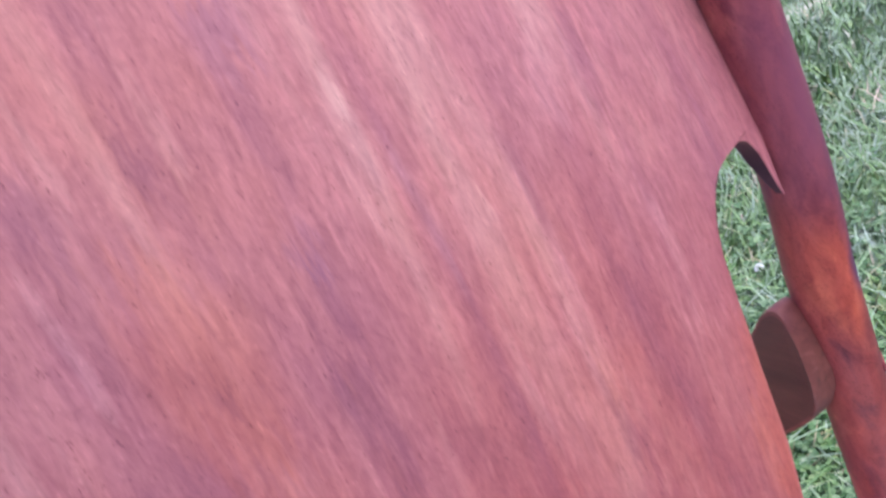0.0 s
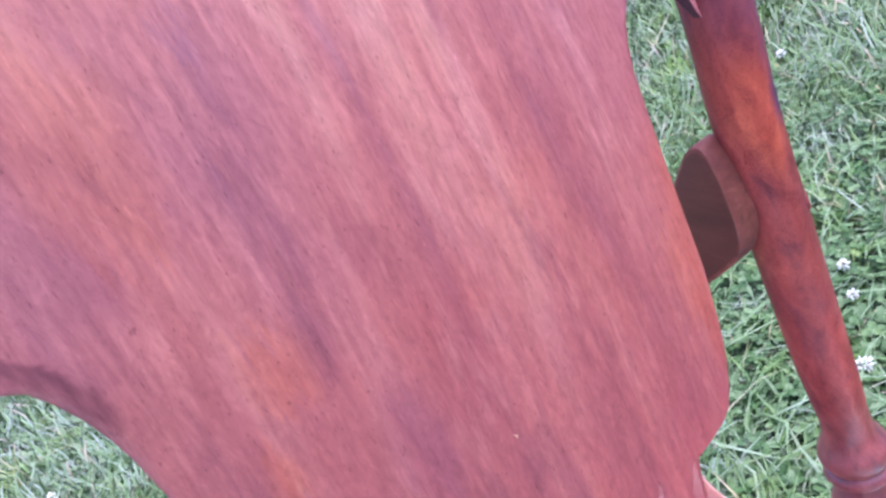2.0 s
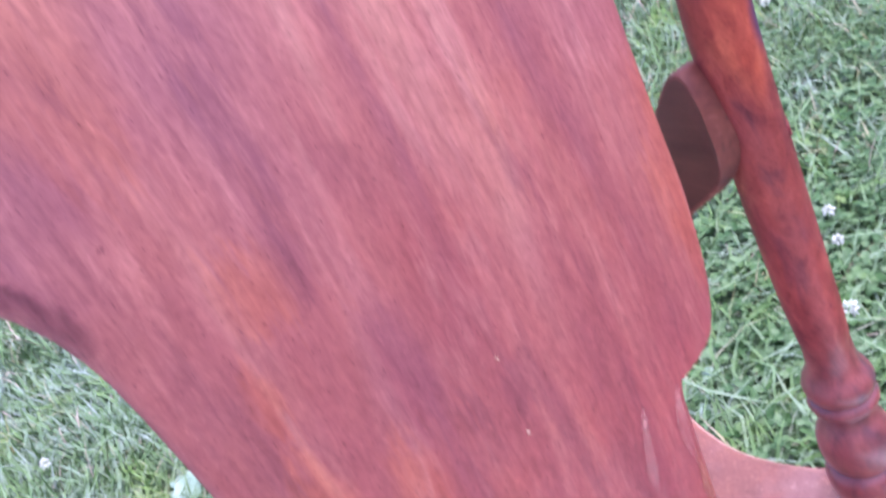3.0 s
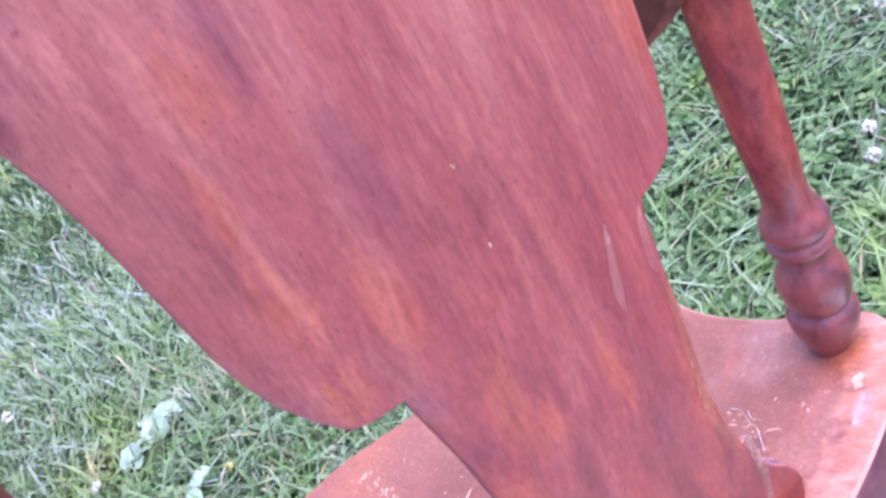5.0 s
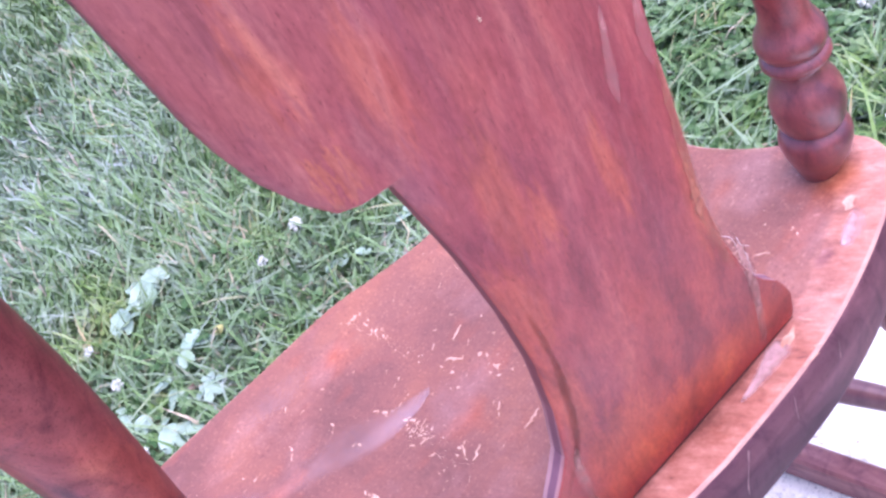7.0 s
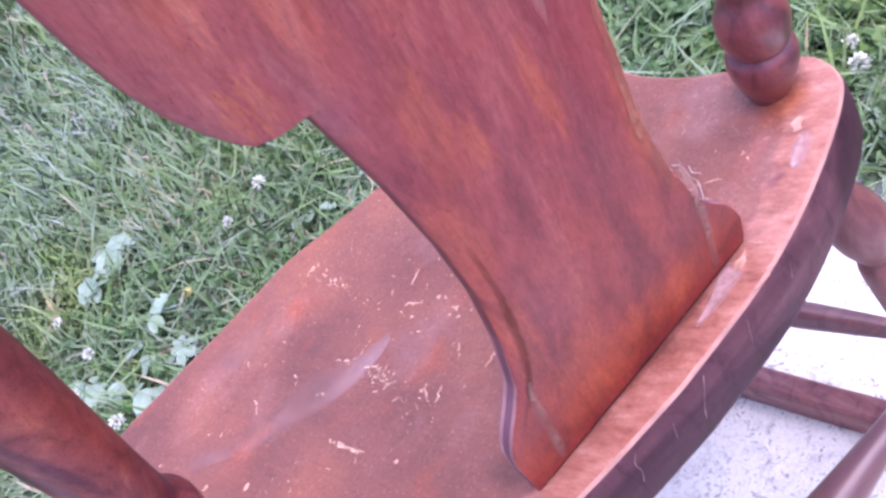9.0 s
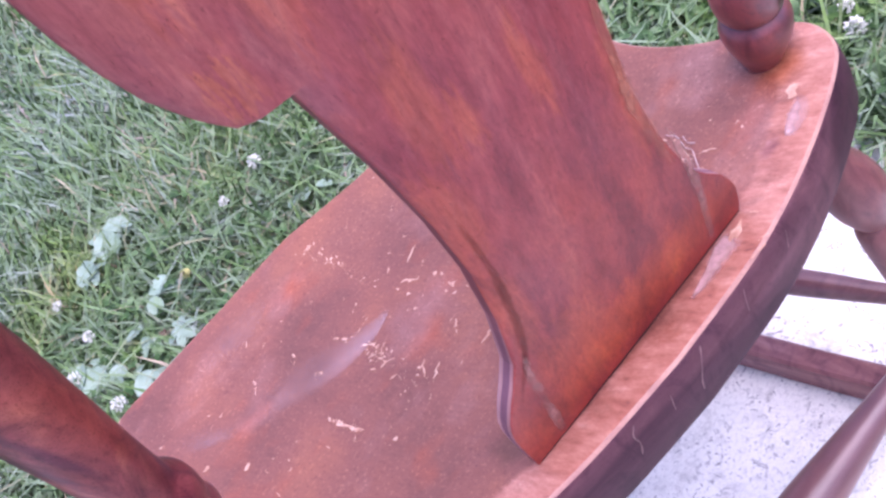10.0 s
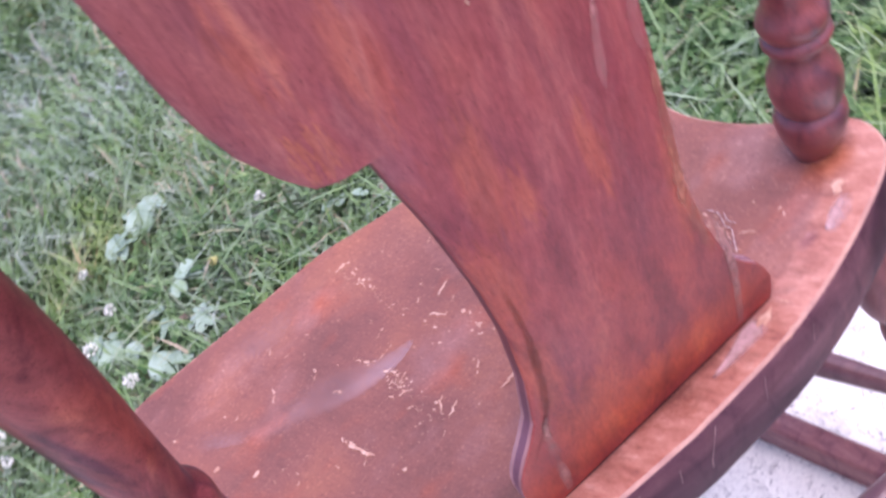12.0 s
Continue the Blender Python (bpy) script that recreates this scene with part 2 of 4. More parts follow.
    col = mixed(nt, 0.50, col, ramp(nt, hair, [(0.34, (0.72, 0.66, 0.70)), (0.5, (1, 1, 1)), (0.66, (1.22, 1.26, 1.22))]), "MULTIPLY")
    nt.links.new(col, bsdf.inputs["Base Color"])
    nt.links.new(ramp(nt, cloud, [(0.3, (0.42,) * 3), (0.7, (0.56,) * 3)]), bsdf.inputs["Roughness"])
    bsdf.inputs["Specular IOR Level"].default_value = 0.26
    bsdf.inputs["Coat Weight"].default_value = 0.06
    bsdf.inputs["Coat Roughness"].default_value = 0.36
    bumped(nt, bsdf, curl, 0.10, 0.002)
    return m


back_wood = veneer("back_veneer")

GRAIN = 24      # degrees by which the seat's grain leans from front to back


def seat_material(name):
    """Old varnish: brown-red with orange and lilac clouds, pale specks, and a worn pale rim."""
    m, nt, bsdf = shader(name)
    plain = mapped(nt)
    along_ = noise_of(nt, mapped(nt, (1.0, 0.12, 1.0), (0, 0, GRAIN)), 190.0, 4.0, 0.6, 0.5)
    base = ramp(nt, noise_of(nt, plain, 13.0, 5.0, 0.6), [(0.30, (0.165, 0.060, 0.044)), (0.5, (0.238, 0.084, 0.058)), (0.72, (0.310, 0.108, 0.062))])
    base = mixed(nt, ramp(nt, noise_of(nt, mapped(nt, (0.7, 1.0, 1.0)), 21.0, 3.0), [(0.56, (0, 0, 0)), (0.72, (0.7, 0.7, 0.7))]), base, (0.36, 0.085, 0.038))
    haze = noise_of(nt, mapped(nt, (0.9, 1.0, 1.0)), 20.0, 4.0, 0.6)
    base = mixed(nt, ramp(nt, haze, [(0.52, (0, 0, 0)), (0.74, (0.40, 0.40, 0.40))]), base, (0.42, 0.215, 0.200))
    base = mixed(nt, 0.22, base, ramp(nt, along_, [(0.30, (0.74, 0.70, 0.72)), (0.5, (1, 1, 1)), (0.70, (1.16, 1.20, 1.18))]), "MULTIPLY")
    grit = noise_of(nt, plain, 420.0, 3.0, 0.6)
    base = mixed(nt, 1.0, base, ramp(nt, grit, [(0.28, (0.70, 0.64, 0.66)), (0.40, (1, 1, 1)), (0.58, (1, 1, 1)), (0.70, (1.45, 1.65, 1.6))]), "MULTIPLY")
    fibre = noise_of(nt, mapped(nt, (1.0, 0.10, 1.0), (0, 0, GRAIN)), 620.0, 4.0, 0.65)
    flecks = noise_of(nt, mapped(nt, (1.0, 0.8, 1.0), (0, 0, GRAIN)), 700.0, 3.0, 0.6)
    base = mixed(nt, 0.35, base, ramp(nt, flecks, [(0.32, (0.62, 0.58, 0.60)), (0.45, (1, 1, 1)), (0.58, (1, 1, 1)), (0.68, (1.4, 1.5, 1.45))]), "MULTIPLY")
    base = mixed(nt, 0.16, base, ramp(nt, fibre, [(0.34, (0.74, 0.70, 0.72)), (0.5, (1, 1, 1)), (0.66, (1.2, 1.24, 1.2))]), "MULTIPLY")
    # worn rim
    at = nt.nodes.new("ShaderNodeAttribute")
    at.attribute_name = "wear"
    total = nt.nodes.new("ShaderNodeMath")
    total.operation = "MULTIPLY_ADD"
    nt.links.new(at.outputs["Fac"], total.inputs[0])
    total.inputs[1].default_value = 0.70
    nt.links.new(noise_of(nt, mapped(nt, (1.0, 0.40, 1.0), (0, 0, GRAIN)), 70.0, 7.0, 0.75), total.inputs[2])
    bare = ramp(nt, noise_of(nt, mapped(nt, (1.0, 0.38, 1.0), (0, 0, GRAIN)), 120.0, 7.0, 0.75), [(0.30, (0.180, 0.060, 0.050)), (0.42, (0.370, 0.138, 0.096)), (0.58, (0.490, 0.222, 0.162)), (0.72, (0.630, 0.375, 0.305))])
    col = mixed(nt, ramp(nt, total.outputs[0], [(0.74, (0, 0, 0)), (0.94, (1, 1, 1))]), base, bare)
    for one in (((0.172, -0.118, 0.39), (0.026, 0.020, 0.3), (1.06, 0.84, 0.60), 1.0, 0.3), ((0.098, -0.105, 0.39), (0.020, 0.016, 0.3), (0.62, 0.60, 0.80), 0.8, 0.35),
                ((0.120, -0.145, 0.39), (0.014, 0.008, 0.3), (0.62, 0.58, 0.74), 0.8, 0.35), ((-0.075, -0.130, 0.39), (0.030, 0.022, 0.3), (0.62, 0.66, 0.58), 0.75, 0.35)):
        col = stain(nt, col, *one)
    nt.links.new(col, bsdf.inputs["Base Color"])
    nt.links.new(ramp(nt, haze, [(0.3, (0.42,) * 3), (0.7, (0.58,) * 3)]), bsdf.inputs["Roughness"])
    bsdf.inputs["Specular IOR Level"].default_value = 0.4
    bsdf.inputs["Coat Weight"].default_value = 0.28
    bsdf.inputs["Coat Roughness"].default_value = 0.4
    bumped(nt, bsdf, grit, 0.10, 0.001)
    return m


seat_wood = seat_material("seat_wood")
turned_wood = varnished_wood("turned_wood", (0.105, 0.030, 0.050), (0.255, 0.056, 0.056), (0.410, 0.120, 0.090),
                             (1.0, 1.0, 0.34), (0, -4, 0), 130.0, 46.0, 0.42, pores=0.6, coat=0.9, mottle=0.8, glossy_below=0.505,
                             stains_and_shade=[((0.147, -0.160, 0.700), (0.030, 0.030, 0.055), (1.45, 1.22, 0.80), 1.0, 0.25), ((0.168, -0.160, 0.772), (0.060, 0.12, 0.100), (0.190, 0.056, 0.088), 0.80, 0.3, "MIX"), ((0.165, -0.157, 0.722), (0.017, 0.060, 0.062), (0.105, 0.034, 0.078), 0.9, 0.3, "MIX"),
                                     ((0.161, -0.154, 0.697), (0.0085, 0.050, 0.020), (0.085, 0.032, 0.085), 0.9, 0.2, "MIX"), ((0.178, -0.148, 0.632), (0.0130, 0.050, 0.085), (0.100, 0.036, 0.070), 0.85, 0.3, "MIX"),
                                     ((0.152, -0.158, 0.640), (0.026, 0.04, 0.080), (1.35, 1.24, 1.0), 1.0, 0.3), ((0.168, -0.128, 0.570), (0.060, 0.06, 0.085), (1.42, 1.22, 1.02), 1.0, 0.2),
                                     # left post: shade painted on its outer underside, then a dark streak
                                     ((-0.193, -0.148, 0.600), (0.017, 0.06, 0.095), (0.28, 0.22, 0.50), 1.0, 0.35), ((-0.179, -0.152, 0.592), (0.004, 0.03, 0.060), (0.46, 0.38, 0.72), 0.9, 0.3),
                                     # left post's lit inner side, brightened in the colour
                                     ((-0.163, -0.150, 0.590), (0.016, 0.05, 0.080), (1.4, 1.25, 0.95), 0.9, 0.3)])
dark_wood = varnished_wood("dark_edge_wood", (0.040, 0.014, 0.024), (0.075, 0.027, 0.040), (0.160, 0.064, 0.074),
                           (0.15, 1.0, 1.0), (0, 0, 0), 70.0, 22.0, 0.55, coat=0.05, mottle=0.7)
dark_wood.node_tree.nodes["Principled BSDF"].inputs["Specular IOR Level"].default_value = 0.18
base_wood = varnished_wood("base_wood", (0.130, 0.050, 0.058), (0.225, 0.095, 0.100), (0.340, 0.170, 0.170),
                           (1.0, 0.14, 1.0), (0, 0, 0), 70.0, 24.0, 0.50, coat=0.2, mottle=0.7)
arm_wood = varnished_wood("arm_wood", (0.075, 0.020, 0.013), (0.115, 0.032, 0.021), (0.160, 0.050, 0.034), (1.0, 0.14, 1.0), (0, 0, 0), 70.0, 14.0, 0.6, coat=0.0)
arm_rim = varnished_wood("arm_rim", (0.085, 0.022, 0.017), (0.190, 0.052, 0.036), (0.330, 0.120, 0.085), (1.0, 0.5, 1.0), (0, 0, 0), 90.0, 60.0, 0.6, coat=0.0)
leg_wood = varnished_wood("leg_wood", (0.115, 0.042, 0.046), (0.225, 0.080, 0.076), (0.330, 0.135, 0.115), (1.0, 1.0, 0.3), (0, 0, 0), 90.0, 30.0, 0.42, coat=0.6, mottle=0.6)
rung_wood = varnished_wood("rung_wood", (0.085, 0.034, 0.042), (0.155, 0.064, 0.066), (0.235, 0.100, 0.092),
                           (0.14, 1.0, 1.0), (0, 0, 0), 70.0, 14.0, 0.38, coat=0.8)


def plain_stuff(name, low, high, scale, rough, stretch=(1, 1, 1), lift=0.0):
    m, nt, bsdf = shader(name)
    n = noise_of(nt, mapped(nt, stretch), scale, 5.0, 0.65)
    nt.links.new(ramp(nt, n, [(0.35, low), (0.68, high)]), bsdf.inputs["Base Color"])
    bsdf.inputs["Roughness"].default_value = rough
    if lift:
        bumped(nt, bsdf, n, 0.5, lift)
    return m


def ply_mat():
    m, nt, bsdf = shader("ply_edge")
    at = nt.nodes.new("ShaderNodeAttribute")
    at.attribute_name = "ply"
    layers = ramp(nt, at.outputs["Fac"], [(0.0, (0.40, 0.17, 0.15)), (0.26, (0.50, 0.28, 0.27)), (0.31, (0.24, 0.115, 0.150)), (0.69, (0.24, 0.115, 0.150)), (0.74, (0.52, 0.30, 0.29))])
    dirt = ramp(nt, noise_of(nt, mapped(nt), 45.0, 5.0), [(0.3, (0.6, 0.55, 0.58)), (0.7, (1.1, 1.05, 1.05))])
    sep = nt.nodes.new("ShaderNodeSeparateXYZ")
    nt.links.new(mapped(nt), sep.inputs[0])
    stained = ramp(nt, sep.outputs["Z"], [(0.462, (0, 0, 0)), (0.520, (0.88, 0.88, 0.88))])
    layers = mixed(nt, stained, layers, (0.190, 0.050, 0.052))
    nt.links.new(mixed(nt, 0.9, layers, dirt, "MULTIPLY"), bsdf.inputs["Base Color"])
    bsdf.inputs["Specular IOR Level"].default_value = 0.22
    bsdf.inputs["Roughness"].default_value = 0.55
    return m


ply_edge = ply_mat()
chip_mat = plain_stuff("bare_wood_chip", (0.48, 0.24, 0.16), (0.72, 0.48, 0.36), 120.0, 0.7)


def faded(name, colour, low, high, scale, stretch=(1, 1, 1), turn=(0, 0, 0), rough=0.5):
    """A thin worn or dirty film, thinning out where its `fade` runs to zero."""
    m, nt, bsdf = shader(name)
    at = nt.nodes.new("ShaderNodeAttribute")
    at.attribute_name = "fade"
    n = ramp(nt, noise_of(nt, mapped(nt, stretch, turn), scale, 4.0), [(0.3, (low,) * 3), (0.7, (high,) * 3)])
    nt.links.new(mixed(nt, 1.0, at.outputs["Color"], n, "MULTIPLY"), bsdf.inputs["Alpha"])
    tone = ramp(nt, noise_of(nt, mapped(nt), 260.0, 3.0), [(0.35, tuple(0.75 * c for c in colour)), (0.65, colour)])
    nt.links.new(tone, bsdf.inputs["Base Color"])
    bsdf.inputs["Roughness"].default_value = rough
    bsdf.inputs["Specular IOR Level"].default_value = 0.15
    return m


gap_mat = plain_stuff("joint_dirt", (0.018, 0.008, 0.010), (0.06, 0.024, 0.024), 160.0, 0.8)
rim_mat = plain_stuff("rim_scratch", (0.10, 0.045, 0.05), (0.40, 0.24, 0.22), 140.0, 0.7)
cloud_mat = faded("cloudy_rub", (0.56, 0.40, 0.42), 0.02, 0.34, 40.0)
bare_mat = faded("bare_patch", (0.68, 0.44, 0.42), 0.40, 1.0, 150.0, (1.0, 0.4, 1.0))
rub_mat = faded("pale_rub", (0.68, 0.50, 0.52), 0.20, 0.62, 45.0, (0.4, 1.0, 1.0), (0, 0, 14))
glue_mat = faded("dried_glue", (0.58, 0.28, 0.24), 0.12, 0.80, 110.0, (1, 1, 0.4))
scar_mat = faded("pale_scar", (0.80, 0.37, 0.33), 0.10, 0.62, 120.0, (1, 1, 0.2))
edge_mat = faded("worn_varnish_edge", (0.62, 0.235, 0.150), 0.10, 0.85, 90.0, (1, 1, 0.3))
glue_thread_mat = plain_stuff("dried_glue_thread", (0.58, 0.42, 0.38), (0.78, 0.64, 0.58), 300.0, 0.5)
stain_mat = faded("dark_stain", (0.110, 0.034, 0.066), 0.12, 0.50, 110.0, (1, 1, 0.5))
seam_mat = faded("veneer_seam", (0.120, 0.030, 0.024), 0.12, 0.55, 80.0, (1, 1, 0.3))


def concrete_mat():
    m, nt, bsdf = shader("exposed_aggregate_concrete")
    v = mapped(nt)
    cloud = noise_of(nt, v, 7.0, 6.0, 0.6)
    base = ramp(nt, cloud, [(0.3, (0.70, 0.675, 0.61)), (0.7, (0.86, 0.835, 0.765))])
    fine = noise_of(nt, v, 260.0, 3.0, 0.7)
    base = mixed(nt, 0.5, base, ramp(nt, fine, [(0.36, (0.70, 0.69, 0.70)), (0.50, (1, 1, 1))]), "MULTIPLY")
    # grey stones of several sizes showing through the cement
    small = ramp(nt, noise_of(nt, v, 210.0, 2.0, 0.5, 0.6), [(0.61, (0, 0, 0)), (0.645, (0.8, 0.8, 0.8))])
    large = ramp(nt, noise_of(nt, v, 78.0, 4.0, 0.6, 1.2), [(0.61, (0, 0, 0)), (0.65, (1, 1, 1))])
    some = ramp(nt, noise_of(nt, v, 30.0, 2.0), [(0.38, (0.15,) * 3), (0.60, (1, 1, 1))])
    stone = ramp(nt, noise_of(nt, v, 60.0, 2.0), [(0.40, (0.15, 0.14, 0.145)), (0.60, (0.40, 0.37, 0.35))])
    col = mixed(nt, mixed(nt, 1.0, small, some, "MULTIPLY"), base, stone)
    col = mixed(nt, mixed(nt, 1.0, large, some, "MULTIPLY"), col, stone)
    mottle = noise_of(nt, v, 42.0, 5.0, 0.65, 0.6)
    col = mixed(nt, 0.8, col, ramp(nt, mottle, [(0.34, (0.66, 0.65, 0.66)), (0.50, (1, 1, 1))]), "MULTIPLY")
    nt.links.new(col, bsdf.inputs["Base Color"])
    bsdf.inputs["Roughness"].default_value = 0.9
    bumped(nt, bsdf, noise_of(nt, v, 180.0, 4.0), 0.5, 0.003)
    return m


def leafy(name, stops, gloss=0.5, scale=14.0, patches=()):
    """Green blades or leaves, each with a tone of its own."""
    m, nt, bsdf = shader(name)
    geo = nt.nodes.new("ShaderNodeNewGeometry")
    tone = ramp(nt, geo.outputs["Random Per Island"], stops)
    cl = ramp(nt, noise_of(nt, mapped(nt), scale, 3.0), [(0.3, (0.75, 0.8, 0.7)), (0.7, (1.15, 1.1, 1.1))])
    patch = ramp(nt, noise_of(nt, mapped(nt), 8.5, 5.0, 0.65), [(0.34, (0.98, 1.02, 0.58)), (0.44, (0.94, 0.98, 0.90)), (0.54, (1.0, 1.0, 1.04)), (0.66, (1.25, 1.14, 1.42))])
    tone = mixed(nt, 1.0, tone, patch, "MULTIPLY")
    for one in patches:
        tone = stain(nt, tone, *one)
    nt.links.new(mixed(nt, 1.0, tone, cl, "MULTIPLY"), bsdf.inputs["Base Color"])
    bsdf.inputs["Roughness"].default_value = gloss
    bsdf.inputs["Specular IOR Level"].default_value = 0.3
    return m


concrete = concrete_mat()
# lighter bluish and yellower stretches of the lawn
PATCHES = [((-0.22, 1.70, 0.1), (0.55, 0.85, 2.0), (1.28, 1.22, 1.52), 0.8, 0.3), ((-0.30, 1.00, 0.1), (0.20, 0.16, 2.0), (1.15, 1.05, 0.72), 0.8, 0.3)]
grass_mat = leafy("grass_blades", [(0.0, (0.108, 0.184, 0.062)), (0.30, (0.146, 0.238, 0.092)), (0.58, (0.192, 0.278, 0.146)), (0.80, (0.250, 0.322, 0.220)),
                                   (0.92, (0.264, 0.328, 0.240)), (0.955, (0.340, 0.330, 0.190)), (0.985, (0.420, 0.340, 0.250))], 0.66, patches=PATCHES)
clover_mat = leafy("clover_leaves", [(0.0, (0.035, 0.085, 0.022)), (0.6, (0.070, 0.140, 0.045)), (1.0, (0.150, 0.225, 0.105))], 0.5)
weed_mat = leafy("pale_weed_leaves", [(0.0, (0.20, 0.30, 0.21)), (0.6, (0.285, 0.380, 0.30)), (1.0, (0.42, 0.48, 0.44))], 0.55, scale=60.0)
petal_mat = plain_stuff("white_petals", (0.62, 0.62, 0.52), (0.84, 0.83, 0.74), 200.0, 0.6)
stem_mat = plain_stuff("green_stem", (0.09, 0.15, 0.05), (0.15, 0.22, 0.09), 60.0, 0.5)
withered_mat = plain_stuff("withered_petals", (0.16, 0.09, 0.07), (0.34, 0.22, 0.17), 90.0, 0.7)
dry_mat = plain_stuff("dry_leaf", (0.32, 0.30, 0.09), (0.46, 0.43, 0.16), 60.0, 0.6)


def soil_mat():
    m, nt, bsdf = shader("lawn_soil")
    v = mapped(nt)
    a = ramp(nt, noise_of(nt, v, 30.0, 6.0, 0.7), [(0.3, (0.068, 0.102, 0.042)), (0.6, (0.118, 0.172, 0.076)), (0.8, (0.17, 0.215, 0.11))])
    b = ramp(nt, noise_of(nt, v, 1.3, 4.0), [(0.4, (0.8, 0.9, 0.75)), (0.7, (1.2, 1.1, 1.0))])
    col = stain(nt, mixed(nt, 1.0, a, b, "MULTIPLY"), (2.28, 2.02, 0.13), (0.30, 0.30, 1.0), (4.2, 2.5, 5.0), 1.0, 0.3)
    nt.links.new(col, bsdf.inputs["Base Color"])
    bsdf.inputs["Roughness"].default_value = 0.95
    bumped(nt, bsdf, noise_of(nt, v, 60.0, 5.0), 0.8, 0.02)
    return m


soil = soil_mat()


# ---- mesh helpers ----
def part(name, bm, material, parent=None, label="", smooth=True):
    """Links a bmesh as one mesh object, under a thing or a part."""
    me = bpy.data.meshes.new(name)
    bm.to_mesh(me)
    bm.free()
    for mat in material if isinstance(material, (list, tuple)) else (material,):
        me.materials.append(mat)
    if smooth:
        for p in me.polygons:
            p.use_smooth = True
        me.set_sharp_from_angle(angle=radians(38))
    ob = new(name, me)
    if parent:
        ob.parent = parent
    return tagged(ob, label) if label else ob


U = 0.75      # metres in one unit of the chair's drawing, whose zero height is 0.1 units over the slab


def chair_point(x, y, z):
    return Vector((x * U, y * U, (z + 0.1) * U))


def spline(points, n):
    """Points on a smooth curve through the given ones, n to each piece."""
    out = []
    p = [Vector(q) for q in points]
    for i in range(len(p) - 1):
        a, b, c, d = p[max(i - 1, 0)], p[i], p[i + 1], p[min(i + 2, len(p) - 1)]
        for k in range(n):
            t = k / n
            out.append(0.5 * (2 * b + (c - a) * t + (2 * a - 5 * b + 4 * c - d) * t * t + (3 * b - a - 3 * c + d) * t ** 3))
    return out + [p[-1]]


def turned(axis, profile, sides=28):
    """A turned bar: axis is a list of points, profile rows of (share of the length, radius)."""
    bm = bmesh.new()
    line = spline(axis, 12)
    lengths = [0.0]
    for a, b in zip(line, line[1:]):
        lengths.append(lengths[-1] + (b - a).length)
    rings = []
    for s, radius in profile:
        want = s * lengths[-1]
        i = max(k for k in range(len(line) - 1) if lengths[k] <= want + 1e-9)
        f = (want - lengths[i]) / max(lengths[i + 1] - lengths[i], 1e-9)
        c, way = line[i].lerp(line[i + 1], f), (line[i + 1] - line[i]).normalized()
        side = way.cross(Vector((0, 1, 0))).normalized() if abs(way.y) < 0.9 else way.cross(Vector((1, 0, 0))).normalized()
        other = way.cross(side)
        rings.append([bm.verts.new(c + radius * (math.cos(a) * side + math.sin(a) * other)) for a in (2 * math.pi * k / sides for k in range(sides))])
    for r, q in zip(rings, rings[1:]):
        for k in range(sides):
            bm.faces.new((r[k], r[(k + 1) % sides], q[(k + 1) % sides], q[k]))
    bm.faces.new(rings[0][::-1])
    bm.faces.new(rings[-1])
    bmesh.ops.recalc_face_normals(bm, faces=bm.faces)
    return bm


def smooth_profile(rows, n=6):
    return [(p.x, max(p.y, 0.001)) for p in spline([(a, b, 0) for a, b in rows], n)]


def interp(x, rows):
    return float(np.interp(x, [r[0] for r in rows], [r[1] for r in rows]))


# ---- ground ----
def lawn_height(x, y):
    far = max(0.0, y - 0.30)
    return 0.08 * min(far, 4.0) - 0.012 + 0.015 * noise.noise((x * 1.7, y * 1.7, 0.3))


# the rear edge is unseen, drawn in to cut light bounced onto the back
SLAB_X, SLAB_Y, SLAB_REAR = 0.40, 0.26, -0.80


def on_slab(x, y):
    return -5.0 < x < SLAB_X + 0.012 * noise.noise((0.0, y * 9.0, 2.0)) and SLAB_REAR < y < SLAB_Y


def build_ground():
    bm = bmesh.new()
    marks = [-400, -120, -40, -15, -8, -5, -3.5]
    xs = marks + [-2.5 + 0.1 * k for k in range(61)] + [4.5, 6, 9, 15, 40, 120, 400]
    ys = [-400, -120, -40, -15, -6, -4, -3, -2, -1.5, -1.0, -0.80, -0.77, -0.5, -0.2, 0.0] + [0.1 * k for k in range(1, 56)] + [6.5, 8, 11, 18, 40, 120, 400]
    grid = []
    for y in ys:
        row = []
        for x in xs:
            h = lawn_height(x, y)
            if -5.0 < x < SLAB_X - 0.03 and SLAB_REAR + 0.02 < y < SLAB_Y - 0.03:
                h = -0.06
            row.append(bm.verts.new((x, y, h)))
        grid.append(row)
    for a, b in zip(grid, grid[1:]):
        for k in range(len(xs) - 1):
            bm.faces.new((a[k], a[k + 1], b[k + 1], b[k]))
    tagged(part("ground", bm, soil), "dark lawn soil under uneven grass", "ground", kind="structure")


def build_slab():
    bm = bmesh.new()
    x0, y0 = -5.0, SLAB_REAR
    edge = [(x0, y0)] + [(SLAB_X + 0.006 * noise.noise((0.0, y * 9.0, 2.0)), y) for y in np.linspace(y0, SLAB_Y, 40)] + [(x0, SLAB_Y)]
    top = [bm.verts.new((x, y, 0.0)) for x, y in edge]
    low = [bm.verts.new((x + 0.004, y + 0.004, -0.09)) for x, y in edge]
    f = bm.faces.new(top)
    for k in range(len(edge)):
        j = (k + 1) % len(edge)
        bm.faces.new((top[k], low[k], low[j], top[j]))
    bmesh.ops.bevel(bm, geom=list(f.edges), offset=0.006, segments=2, affect="EDGES")
    bmesh.ops.recalc_face_normals(bm, faces=bm.faces)
